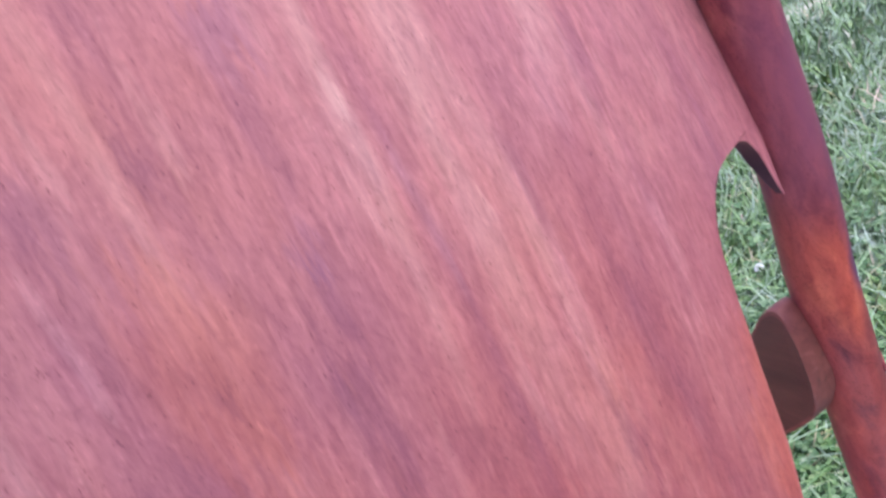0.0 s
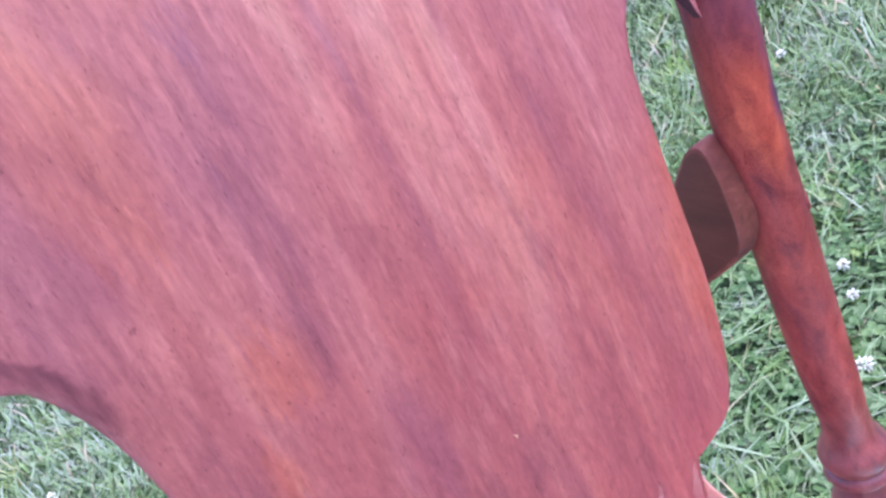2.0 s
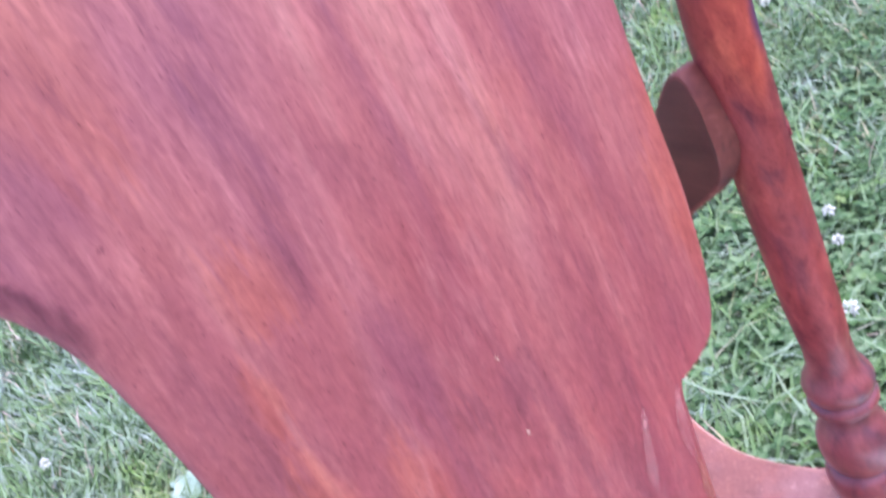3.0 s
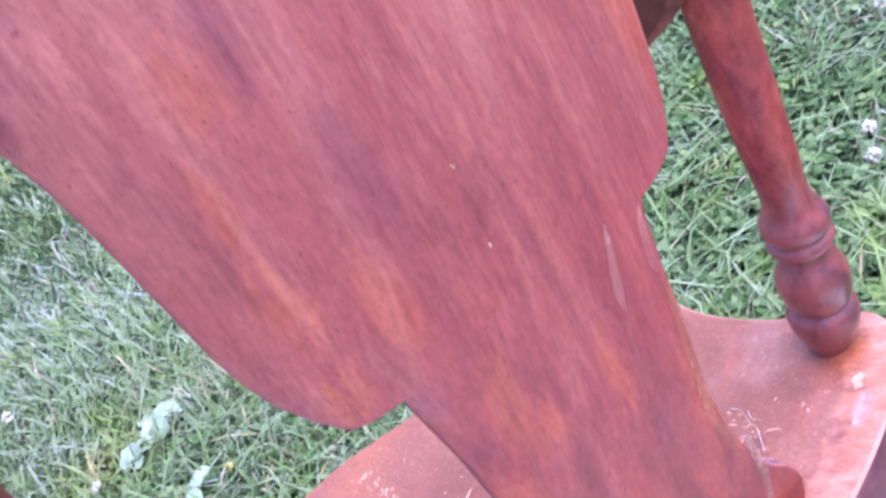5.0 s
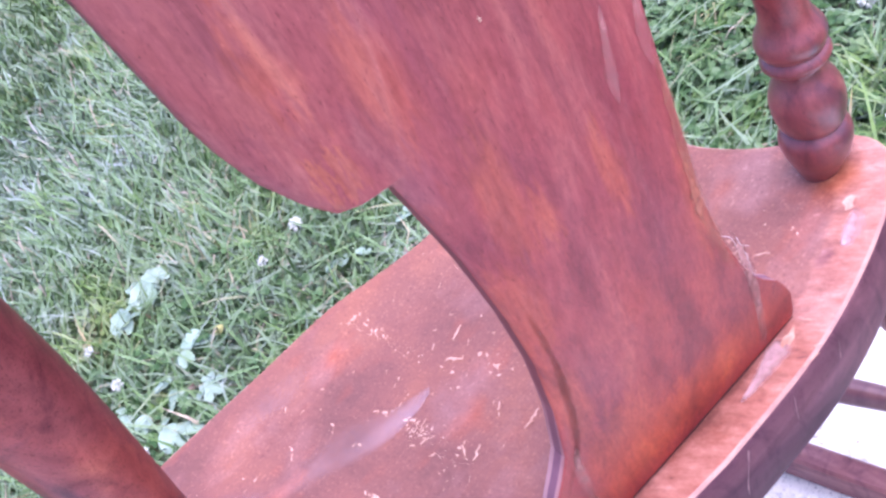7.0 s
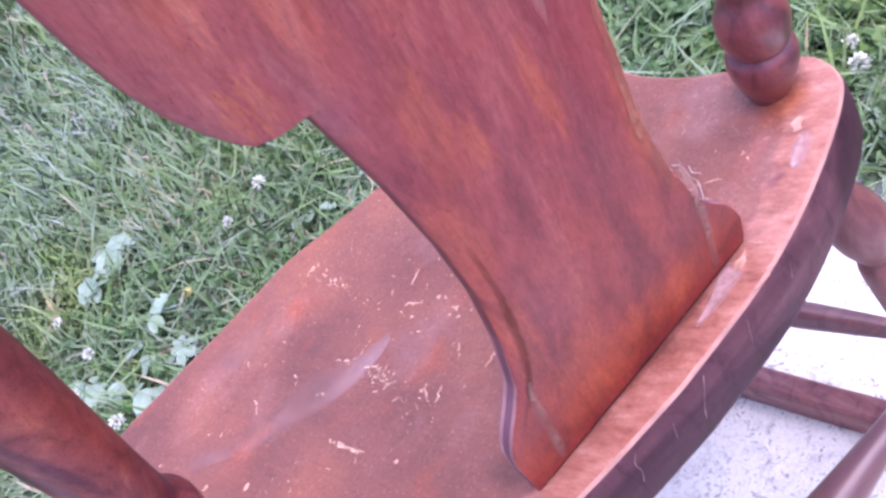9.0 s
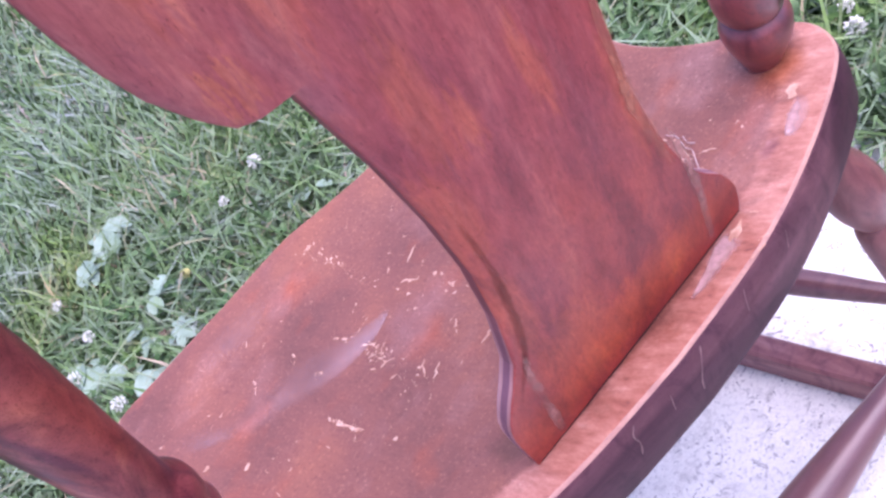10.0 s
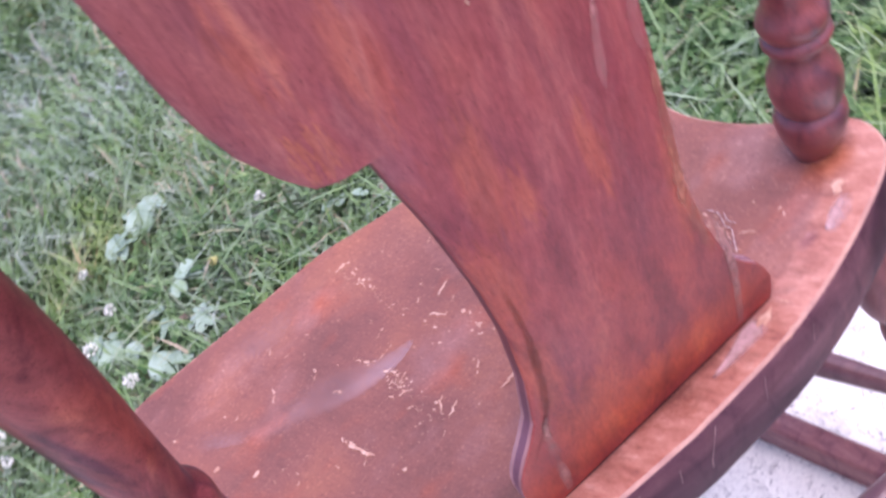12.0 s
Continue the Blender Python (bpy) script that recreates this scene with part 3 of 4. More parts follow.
    tagged(part("pavement", bm, concrete, smooth=False), "pale concrete slab with speckled exposed aggregate", "concrete slab", kind="structure")


build_ground()
build_slab()

# ---- rocking chair ----
chair = tagged(new("rocking_chair"), "red-brown wooden rocking chair with a broad fiddle-shaped back, standing on concrete", "rocking chair")
chair.empty_display_size = 0.1


def back_depth(x, z):
    d = z - 0.43
    bent = min(1.0, max(0.0, (z - 0.45) / 0.3))
    return -0.208 - 0.3126 * d + 0.328 * d * d + bent * x * (0.757 * x + 0.600 * d - 0.0797)


# half widths of the back at each height, on either side
BACK_R = [(0.409, 0.1085), (0.430, 0.1105), (0.4505, 0.1092), (0.4647, 0.1050), (0.4799, 0.0983), (0.4954, 0.0875), (0.5093, 0.0800), (0.5314, 0.0720), (0.5599, 0.0654), (0.6054, 0.0600),
          (0.650, 0.0622), (0.6943, 0.0646), (0.7223, 0.0675), (0.7319, 0.0704), (0.7323, 0.0800), (0.7329, 0.0862), (0.7345, 0.0933), (0.737, 0.0981), (0.7445, 0.1029),
          (0.7559, 0.1077), (0.7727, 0.1115), (0.8008, 0.1157), (0.8378, 0.1181), (0.8711, 0.1216), (0.8914, 0.1246), (0.9021, 0.1285), (0.9098, 0.1333), (0.9156, 0.1390),
          (0.920, 0.1462), (0.9218, 0.1553), (0.9222, 0.1652)]
BACK_L = [(0.409, 0.1034), (0.4414, 0.1036), (0.4581, 0.1036), (0.4703, 0.1030), (0.4802, 0.1015), (0.4879, 0.0989), (0.4956, 0.0950), (0.5031, 0.0906), (0.5127, 0.0843), (0.5295, 0.0749),
          (0.5684, 0.0662), (0.6105, 0.0614), (0.652, 0.0610), (0.6976, 0.0634), (0.7325, 0.0672), (0.7526, 0.0694), (0.7544, 0.0789), (0.7557, 0.0846), (0.7592, 0.0913), (0.7655, 0.0951),
          (0.7716, 0.0984), (0.789, 0.1052), (0.805, 0.1085), (0.820, 0.1100), (0.840, 0.1104), (0.860, 0.1109), (0.880, 0.1115), (0.895, 0.1125), (0.905, 0.1140), (0.915, 0.1165),
          (0.925, 0.1205), (0.931, 0.1240), (0.935, 0.1300), (0.937, 0.1370), (0.938, 0.1450)]
STILE = [(0.2290, -0.1405, 0.400), (0.2307, -0.1390, 0.4235), (0.2328, -0.1425, 0.452), (0.2326, -0.1470, 0.487), (0.2322, -0.1510, 0.530), (0.2307, -0.1555, 0.575), (0.2261, -0.1620, 0.612), (0.2218, -0.1678, 0.645), (0.2175, -0.1746, 0.683),
         (0.2133, -0.1810, 0.717), (0.2100, -0.1870, 0.749), (0.2066, -0.1933, 0.786), (0.2036, -0.2003, 0.830), (0.2040, -0.2055, 0.866), (0.2026, -0.210, 0.900), (0.2000, -0.215, 0.980), (0.197, -0.220, 1.060), (0.195, -0.226, 1.150)]
LEFT = [(-0.2655, -0.130, 0.400), (-0.2645, -0.134, 0.440), (-0.2598, -0.141, 0.500), (-0.2530, -0.150, 0.560), (-0.2345, -0.180, 0.680), (-0.2215, -0.208, 0.760),
        (-0.2125, -0.235, 0.840), (-0.2070, -0.256, 0.900), (-0.2050, -0.281, 0.980), (-0.203, -0.303, 1.060), (-0.201, -0.325, 1.150)]


def left_x(z):
    return float(np.interp(z, [p[2] for p in LEFT], [p[0] for p in LEFT]))


def sheet(rows, depth, thick, columns, inset=0.0, span=0.24):
    """A bent board: rows of (height, left, right), its back at depth(x, z). Its edge carries the share of the thickness as `ply`."""
    bm = bmesh.new()
    ply = bm.verts.layers.float.new("ply")
    b = 0.0012
    turn = [0.15, 0.45, 0.80, 1.20, math.pi / 2]
    board = thick
    cols = [-span + 2 * span * k / columns for k in range(columns + 1)]
    loops = []
    for z, xl, xr in rows:
        thick = board(z) if callable(board) else board
        soft = 0.0012 + (0.0 if inset else 0.0040 * min(1.0, max(0.0, (z - 0.52) / 0.06)))
        fringe = [(soft * (1 - math.sin(a)), inset + 0.75 * soft * (1 - math.cos(a))) for a in turn]
        fringe += [(0.0, max(0.30 * thick, fringe[-1][1] + 0.0002)), (0.0, 0.70 * thick), (0.0, 0.74 * thick), (0.0, thick - b - inset), (b * 0.3, thick - b * 0.3 - inset)]
        back = [(min(max(x, xl + soft), xr - soft), inset) for x in cols]
        right = [(xr - i, d) for i, d in fringe]
        front = [(min(max(x, xl + b), xr - b), thick - inset) for x in cols[::-1]]
        left = [(xl + i, d) for i, d in fringe[::-1]]
        loop = []
        for x, d in back + right + front + left:
            v = bm.verts.new(chair_point(x, depth(x, z) + d, z))
            v[ply] = d / thick
            loop.append(v)
        loops.append(loop)
    n, e, m = len(loops[0]), len(fringe), columns + 1
    for a, c in zip(loops, loops[1:]):
        for k in range(n):
            f = bm.faces.new((a[k], a[(k + 1) % n], c[(k + 1) % n], c[k]))
            f.material_index = 1 if columns + 5 <= k < columns + e + 1 or n - e - 1 <= k < n - 5 else 0
    for loop in (loops[0], loops[-1]):
        bk, fr = loop[:m], loop[m + e:2 * m + e][::-1]
        for k in range(columns):
            bm.faces.new((bk[k], bk[k + 1], fr[k + 1], fr[k])).material_index = 1
        for seg, p, q in ((loop[m:m + e], bk[-1], fr[-1]), (loop[2 * m + e:], fr[0], bk[0])):
            bm.faces.new([p, *seg, q]).material_index = 1
    bmesh.ops.remove_doubles(bm, verts=bm.verts, dist=2e-6)
    bmesh.ops.dissolve_degenerate(bm, edges=bm.edges, dist=1e-6)
    bmesh.ops.recalc_face_normals(bm, faces=bm.faces)
    return bm


CREST_R = [(0.885, 0.1835), (0.8968, 0.1844), (0.9192, 0.1870), (0.9513, 0.1903), (0.9815, 0.1938), (1.10, 0.1960)]


def back_right(z):
    return interp(z, BACK_R) if z <= 0.9222 else interp(z, CREST_R)


def back_left(z):
    return -interp(z, BACK_L) if z <= 0.938 else left_x(z) + 0.030


def build_back():
    thick = 0.0140
    zs = sorted({round(z, 4) for z, _ in BACK_R + BACK_L} | {round(float(z), 4) for z in np.arange(0.42, 1.10, 0.012)} | {0.9223, 0.9381, 1.10})
    rows = [(z, back_left(z), back_right(z)) for z in zs]
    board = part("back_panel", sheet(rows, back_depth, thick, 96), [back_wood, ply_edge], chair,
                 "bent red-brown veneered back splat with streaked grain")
    # where the crest runs down onto the posts beside the two openings
    inner = [(0.869, 0.1898), (0.8806, 0.1848), (0.8897, 0.1813), (0.899, 0.1797), (0.9095, 0.1777), (0.9183, 0.1731), (0.9222, 0.1654), (0.96, 0.1652)]
    for s, up in ((1, 0.0), (-1, 0.0158)):
        limb = []
        for z in (*np.linspace(0.886, 0.9222, 12), 0.933):
            a = interp(z, inner)
            b = max(interp(z, CREST_R) if s > 0 else -left_x(z) - 0.030, a + 0.001)
            limb.append((z + up, a, b) if s > 0 else (z + up, -b, -a))
        part("crest_lug", sheet(limb, lambda x, z: back_depth(x, z) + 0.0002, lambda z: 0.0040 + 0.0105 * min(1.0, max(0.0, (z - up - 0.884) / 0.022)) ** 0.7, 96, 0.0003), [back_wood, dark_wood], chair)
    return board


SEAT = [(0, -.241), (.078, -.239), (.132, -.231), (.187, -.216), (.236, -.197), (.259, -.179), (.269, -.150), (.257, -.12), (.237, -.09),
        (.223, -.055), (.216, -.013), (.222, .04), (.238, .09), (.243, .125), (.225, .150), (.15, .158), (.06, .157), (.012, .160),
        (-.039, .173), (-.09, .187), (-.172, .190), (-.25, .194), (-.31, .195), (-.335, .178), (-.338, .13), (-.328, .06), (-.320, 0),
        (-.312, -.06), (-.298, -.12), (-.277, -.16), (-.230, -.19), (-.187, -.211), (-.132, -.226), (-.078, -.235), (0, -.241)]


def build_seat():
    bm = bmesh.new()
    wear = bm.verts.layers.float.new("wear")
    line = [Vector((p.x, p.y)) for p in spline([(x, y, 0) for x, y in SEAT], 5)][:-1]
    c = Vector((-0.02, -0.03))
    n = len(line)
    shares = [0.12, 0.25, 0.38, 0.5, 0.6, 0.7, 0.77, 0.80, 0.82, 0.84, 0.865, 0.9, 0.94, 0.965, 0.985]
    rings = []

    def ring(share, drop, grow=0.0):
        out = []
        for p in line:
            way = p - c
            q = c + way * share + way.normalized() * grow
            v = bm.verts.new(chair_point(q.x, q.y, drop(q, share)))
            rear = max(0.0, min(1.0, (-0.10 - q.y) / 0.08))
            edge = max(0.0, min(1.0, (share - 0.815) / 0.05))
            post = math.exp(-((q.x - 0.22) ** 2 + (q.y + 0.17) ** 2) / 0.0022)
            v[wear] = 0.60 * rear * edge + 0.10 * post + 0.14 * max(0.0, min(1.0, (share - 0.9) / 0.1)) + 0.40 * max(0.0, min(1.0, (share - 0.968) / 0.03))
            out.append(v)
        rings.append(out)

    def dished(q, share):
        s = max(0.0, min(1.0, (1.0 - share) / 0.45))
        return 0.4235 - 0.0125 * s * s * (3 - 2 * s)

    for s in shares:
        ring(s, dished)
    ring(1.0, lambda q, s: 0.4235, -0.0028)
    chamfer = len(rings) - 1
    ring(1.0, lambda q, s: 0.4215, -0.0004)
    ring(1.0, lambda q, s: 0.4180, 0.0008)
    ring(1.0, lambda q, s: 0.4000, 0.0028)
    ring(1.0, lambda q, s: 0.3740, 0.0024)
    ring(1.0, lambda q, s: 0.3670, 0.0002)
    ring(1.0, lambda q, s: 0.3640, -0.006)
    mid = bm.verts.new(chair_point(c.x, c.y, 0.411))
    low = bm.verts.new(chair_point(c.x, c.y, 0.364))
    for k in range(n):
        j = (k + 1) % n
        bm.faces.new((mid, rings[0][k], rings[0][j]))
        for i, (a, b) in enumerate(zip(rings, rings[1:])):
            f = bm.faces.new((a[k], b[k], b[j], a[j]))
            f.material_index = 2 if i == chamfer else (1 if i > chamfer else 0)
        bm.faces.new((low, rings[-1][j], rings[-1][k])).material_index = 1
    bmesh.ops.recalc_face_normals(bm, faces=bm.faces)
    return part("seat", bm, [seat_wood, dark_wood, worn_edge], chair, "scratched red-brown saddle seat with a dark edge")


worn_edge = varnished_wood("worn_edge", (0.34, 0.15, 0.12), (0.52, 0.27, 0.20), (0.66, 0.40, 0.31), (0.3, 0.3, 1.0), (0, 0, 0), 120.0, 60.0, 0.6)

POST = [(0, .0150), (.010, .0138), (.018, .0148), (.028, .0178), (.039, .0222), (.050, .0268), (.060, .0300), (.070, .0318), (.078, .0322), (.085, .0308), (.090, .0278),
        (.0935, .0250), (.098, .0280), (.108, .0308), (.120, .0320), (.132, .0314), (.144, .0278), (.155, .0226), (.163, .0200), (.167, .0212), (.172, .0270), (.177, .0294),
        (.182, .0276), (.1855, .0250), (.190, .0276), (.197, .0296), (.204, .0287), (.210, .0262), (.216, .0234), (.223, .0212), (.232, .0200), (.250, .0196), (.265, .0204), (.32, .0217),
        (.42, .0222), (.55, .0216), (.70, .0212), (1.0, .0205)]
# the other post's rings sit a little higher and are flatter
POST_LEFT = [(0, .0182), (.03, .027), (.06, .031), (.085, .0275), (.10, .0300), (.128, .0325), (.152, .0300), (.180, .0225), (.196, .0195), (.206, .0200), (.213, .0230),
             (.220, .0248), (.228, .0246), (.234, .0232), (.240, .0238), (.247, .0252), (.256, .0256), (.265, .0246), (.273, .0210), (.283, .0190), (.32, .0196),
             (.42, .0228), (.55, .0250), (.70, .0264), (1.0, .0242)]


def mirrored(points, s):
    return [chair_point(s * x, y, z) for x, y, z in points]


def build_posts():
    for axis, profile, k in ((STILE, POST, 0.80), (LEFT, [(0.98 * a if a < 0.29 else a, b) for a, b in POST_LEFT], 0.95)):
        part("back_post", turned([chair_point(*p) for p in axis], [(a, k * b * U) for a, b in smooth_profile(profile, 4)], 36), turned_wood, chair,
             "dark red turned back post with rings and a bulb at its foot")


def build_plug():
    """The round end of a peg that shows in the side of the post."""
    c = Vector((0.1567, -0.1418, 0.645))
    way = Vector((0.775, -0.632, 0.0)).normalized()
    part("wood_plug", turned([c + way * 0.006, c + way * 0.0100, c + way * 0.0136], [(0, 0.0046), (0.93, 0.0046), (0.98, 0.0042), (1.0, 0.0030)], 20), turned_wood, chair, "round peg end in the post")


def arm_board(s):
    """A board on edge that starts as a rounded paddle at the post and sweeps forward."""
    bm = bmesh.new()
    rows = [(-0.1985, 0.787, 0.014), (-0.196, 0.787, 0.026), (-0.190, 0.785, 0.034), (-0.178, 0.777, 0.0365), (-0.155, 0.757, 0.0320), (-0.130, 0.740, 0.029),
            (-0.08, 0.718, 0.025), (0.0, 0.704, 0.020), (0.06, 0.704, 0.018), (0.10, 0.704, 0.020), (0.125, 0.704, 0.017), (0.132, 0.704, 0.006)]
    line = spline(rows, 4)
    loops = []
    for y, z, h in line:
        h = max(h, 0.003)
        xc = 0.1775 + 0.05 * max(0.0, (y + 0.13)) / 0.25
        g = h - min(0.003, 0.4 * h)
        prof = [(-0.0020, -g), (-0.0020, g), (-0.0012, h - 0.0007), (0.0006, h), (0.012, h), (0.0145, g), (0.0145, -g), (0.012, -h), (0.0006, -h), (-0.0012, 0.0007 - h)]
        loops.append([bm.verts.new(chair_point(s * (xc + a), y, z + b)) for a, b in prof])
    m = len(loops[0])
    for a, b in zip(loops, loops[1:]):
        for k in range(m):
            bm.faces.new((a[k], a[(k + 1) % m], b[(k + 1) % m], b[k])).material_index = 0 if k in (0, 5) else 1
    bm.faces.new(loops[0]).material_index = 1
    bm.faces.new(loops[-1][::-1])
    bmesh.ops.recalc_face_normals(bm, faces=bm.faces)
    return bm


def build_arms():
    part("arm", arm_board(1), [arm_wood, arm_rim], chair, "dark brown arm board with a rounded rear end")


LEG = [(0.0, 0.019), (0.15, 0.020), (0.20, 0.024), (0.245, 0.0325), (0.30, 0.0385), (0.355, 0.0355), (0.405, 0.0265), (0.420, 0.0225), (0.432, 0.0260), (0.455, 0.0310),
       (0.53, 0.0330), (0.70, 0.0325), (0.88, 0.0265), (1.0, 0.0210)]
REAR = [(0.228, -0.150, 0.380), (0.262, -0.168, 0.120), (0.268, -0.185, -0.035)]
FRONT = [(0.190, 0.085, 0.390), (0.196, 0.100, 0.150), (0.200, 0.112, -0.035)]
RUNG = [(0.0, 0.012), (0.1, 0.0135), (0.35, 0.0175), (0.5, 0.0190), (0.65, 0.0175), (0.9, 0.0135), (1.0, 0.012)]
FAT_RUNG = [(0.0, 0.012), (0.12, 0.0145), (0.26, 0.021), (0.42, 0.0300), (0.5, 0.0310), (0.58, 0.0300), (0.74, 0.021), (0.88, 0.0145), (1.0, 0.012)]


def rocker(s):
    bm = bmesh.new()
    loops = []
    for y in np.linspace(-0.42, 0.30, 40):
        x = 0.1852 - 0.205 * (y - 0.006)
        rise = 0.30 * (y + 0.03) ** 2 / 1.0
        t = rise + 0.001
        ends = 0.4 if y in (-0.42, 0.30) else 1.0
        w, top, low = 0.0150 * (0.85 if ends < 1 else 1.0), -0.053 + t, -0.0998 + t
        low = top - (top - low) * ends
        b = 0.004
        prof = [(-w, low + b), (-w, top - b), (-w + b, top), (w - b, top), (w, top - b), (w, low + b), (w - b, low), (-w + b, low)]
        loops.append([bm.verts.new(chair_point(s * (x + a), y, z)) for a, z in prof])
    m = 8
    for a, b in zip(loops, loops[1:]):
        for k in range(m):
            bm.faces.new((a[k], a[(k + 1) % m], b[(k + 1) % m], b[k]))
    bm.faces.new(loops[0])
    bm.faces.new(loops[-1][::-1])
    bmesh.ops.recalc_face_normals(bm, faces=bm.faces)
    return bm


def build_base():
    scaled = lambda rows: [(a, b * U) for a, b in smooth_profile(rows, 4)]
    for s in (1, -1):
        part("rear_leg", turned(mirrored(REAR, s), scaled([(a, 0.70 * b) for a, b in LEG])), leg_wood, chair, "turned leg with a bulb under the seat")
        part("front_leg", turned(mirrored(FRONT, s), scaled([(a, 0.70 * b) for a, b in LEG])), leg_wood, chair, "turned leg with a bulb under the seat")
        part("side_rung", turned(mirrored([(0.268, -0.155, 0.045), (0.196, 0.105, 0.041)], s), scaled([(a, 0.83 * b) for a, b in RUNG]), 20), rung_wood, chair)
        part("rocker", rocker(s), base_wood, chair, "flat brown curved rocker", smooth=False)
    part("rear_rung", turned([chair_point(-0.266, -0.184, 0.028), chair_point(0.266, -0.184, 0.028)], scaled([(a, 0.84 * b) for a, b in FAT_RUNG]), 24), rung_wood, chair,
         "rung swelling towards its middle")
    part("front_rung", turned([chair_point(-0.197, 0.105, 0.10), chair_point(0.197, 0.105, 0.10)], scaled([(a, 0.84 * b) for a, b in FAT_RUNG]), 24), rung_wood, chair,
         "rung swelling towards its middle")


seat = build_seat()
panel = build_back()
build_posts()
build_plug()
build_arms()
build_base()


# ---- grass ----
def build_grass(count, strands, seed, behind=False):
    """Blades that stand and bend, and among them long ones that lie matted."""
    rng = np.random.default_rng(seed)
    total = count + strands
    r = 0.55 + 6.45 * rng.random(total) ** 1.45
    a = np.radians(np.where(rng.random(total) < 0.78, rng.uniform(-36, 82, total), rng.normal(30, 62, total)))
    if behind:
        r, a = 0.6 + 5.2 * np.sqrt(rng.random(total)), np.radians(rng.uniform(85, 322, total))
    x, y = -0.07 + r * np.sin(a), -0.38 + r * np.cos(a)
    lying = np.arange(total) >= count
    sparse = rng.random(total)
    keep = [not on_slab(px, py) and not (0.42 < px < 1.5 and 0.0 < py < 1.3 and k_ < 0.48) and not (math.hypot(px - 2.30, py - 2.06) < 0.17 and k_ < 0.93) for px, py, k_ in zip(x, y, sparse)]
    x, y, r, lying = x[keep], y[keep], r[keep], lying[keep]
    n = len(x)
    z = np.array([lawn_height(px, py) for px, py in zip(x, y)])
    length = np.where(lying, rng.uniform(0.09, 0.20, n), rng.uniform(0.045, 0.130, n)) * (1 + 0.25 * (r > 3))
    width = np.where(lying, rng.uniform(0.0010, 0.0026, n), rng.uniform(0.0013, 0.0033, n)) * (1 + 0.35 * np.maximum(0, r - 2))
    swirl = np.array([noise.noise((px * 2.2, py * 2.2, 4.0)) for px, py in zip(x, y)])
    head = 7.0 * swirl + rng.normal(0, 1.7, n)
    lean = np.where(lying, rng.uniform(2.0, 3.0, n), rng.uniform(0.35, 1.6, n))
    curl = np.where(lying, rng.uniform(0.1, 0.7, n), rng.uniform(0.05, 0.6, n))
    dx, dy = np.cos(head), np.sin(head)
    side = rng.normal(0, 0.5, n)
    verts = np.zeros((n, 7, 3))
    px, py, pz, ang = x.copy(), y.copy(), z + np.where(lying, rng.uniform(0.010, 0.045, n), -0.005), np.where(lying, rng.uniform(0.9, 1.35, n), lean * 0.4)
    for k, w in enumerate((1.0, 0.95, 0.7)):
        sx, sy = -dy, dx
        for m, s in enumerate((-1, 1)):
            verts[:, 2 * k + m] = np.stack([px + s * w * width * sx, py + s * w * width * sy, pz], 1)
        step = length / 3
        px, py, pz = px + step * np.sin(ang) * dx, py + step * np.sin(ang) * dy, pz + step * np.cos(ang)
        ang = np.where(lying, ang + curl * 0.5, ang + curl * 0.6 + lean * 0.25)
        turn = np.where(lying, side, 0.25 * side)
        dx, dy = dx * np.cos(turn) - dy * np.sin(turn), dx * np.sin(turn) + dy * np.cos(turn)
    verts[:, 6] = np.stack([px, py, pz], 1)
    base = (np.arange(n) * 7)[:, None]
    quads = np.concatenate([base + [0, 1, 3, 2], base + [2, 3, 5, 4]])
    tris = base + [4, 5, 6]
    me = bpy.data.meshes.new("grass")
    me.from_pydata(verts.reshape(-1, 3), [], quads.tolist() + tris.tolist())
    me.materials.append(grass_mat)
    tagged(new("grass", me), "tangled green lawn grass with some dry blades", "grass", kind="stuff")


def leaf_disc(verts, faces, c, up, side, size):
    """One small cupped leaf as a fan."""
    other = up.cross(side).normalized()
    base = len(verts)
    verts.append(c)
    m = 8
    for k in range(m):
        t = 2 * math.pi * k / m
        f = size * (1.0 + 0.12 * math.cos(2 * t))
        verts.append(c + f * (math.cos(t) * side + math.sin(t) * other) + up * size * 0.18)
    for k in range(m):
        faces.append((base, base + 1 + k, base + 1 + (k + 1) % m))


def build_clover(count=7000):
    rng = random.Random(11)
    verts, faces = [], []
    spots = [(0.75, 0.50, 0.30), (0.55, 0.25, 0.16), (0.90, 0.65, 0.4), (0.75, 0.45, 0.25), (0.55, 0.5, 0.2), (0.80, 0.55, 0.35), (-0.22, 0.76, 0.10)]
    for _ in range(count):
        cx, cy, spread = spots[-1] if rng.random() < 0.035 else rng.choice(spots[:-1])
        x, y = rng.gauss(cx, spread), rng.gauss(cy, spread)
        if on_slab(x, y) or y < 0.02:
            continue
        h = lawn_height(x, y) + rng.uniform(0.02, 0.065)
        up = Vector((rng.uniform(-0.35, 0.35), rng.uniform(-0.5, 0.2), 1)).normalized()
        turn = rng.uniform(0, 6.28)
        size = rng.uniform(0.0030, 0.0066)
        for k in range(3):
            t = turn + 2 * math.pi * k / 3
            side = Vector((math.cos(t), math.sin(t), 0))
            side = (side - side.dot(up) * up).normalized()
            leaf_disc(verts, faces, Vector((x, y, h)) + side * size * 1.05, up, side, size)
    me = bpy.data.meshes.new("clover_leaves")
    me.from_pydata(verts, [], faces)
    me.materials.append(clover_mat)
    tagged(new("clover_leaves", me), "low dark green three-part clover leaves in the lawn", "clover", kind="stuff")


build_grass(225000, 16000, 5)
build_grass(60000, 6000, 8, behind=True)
build_clover()


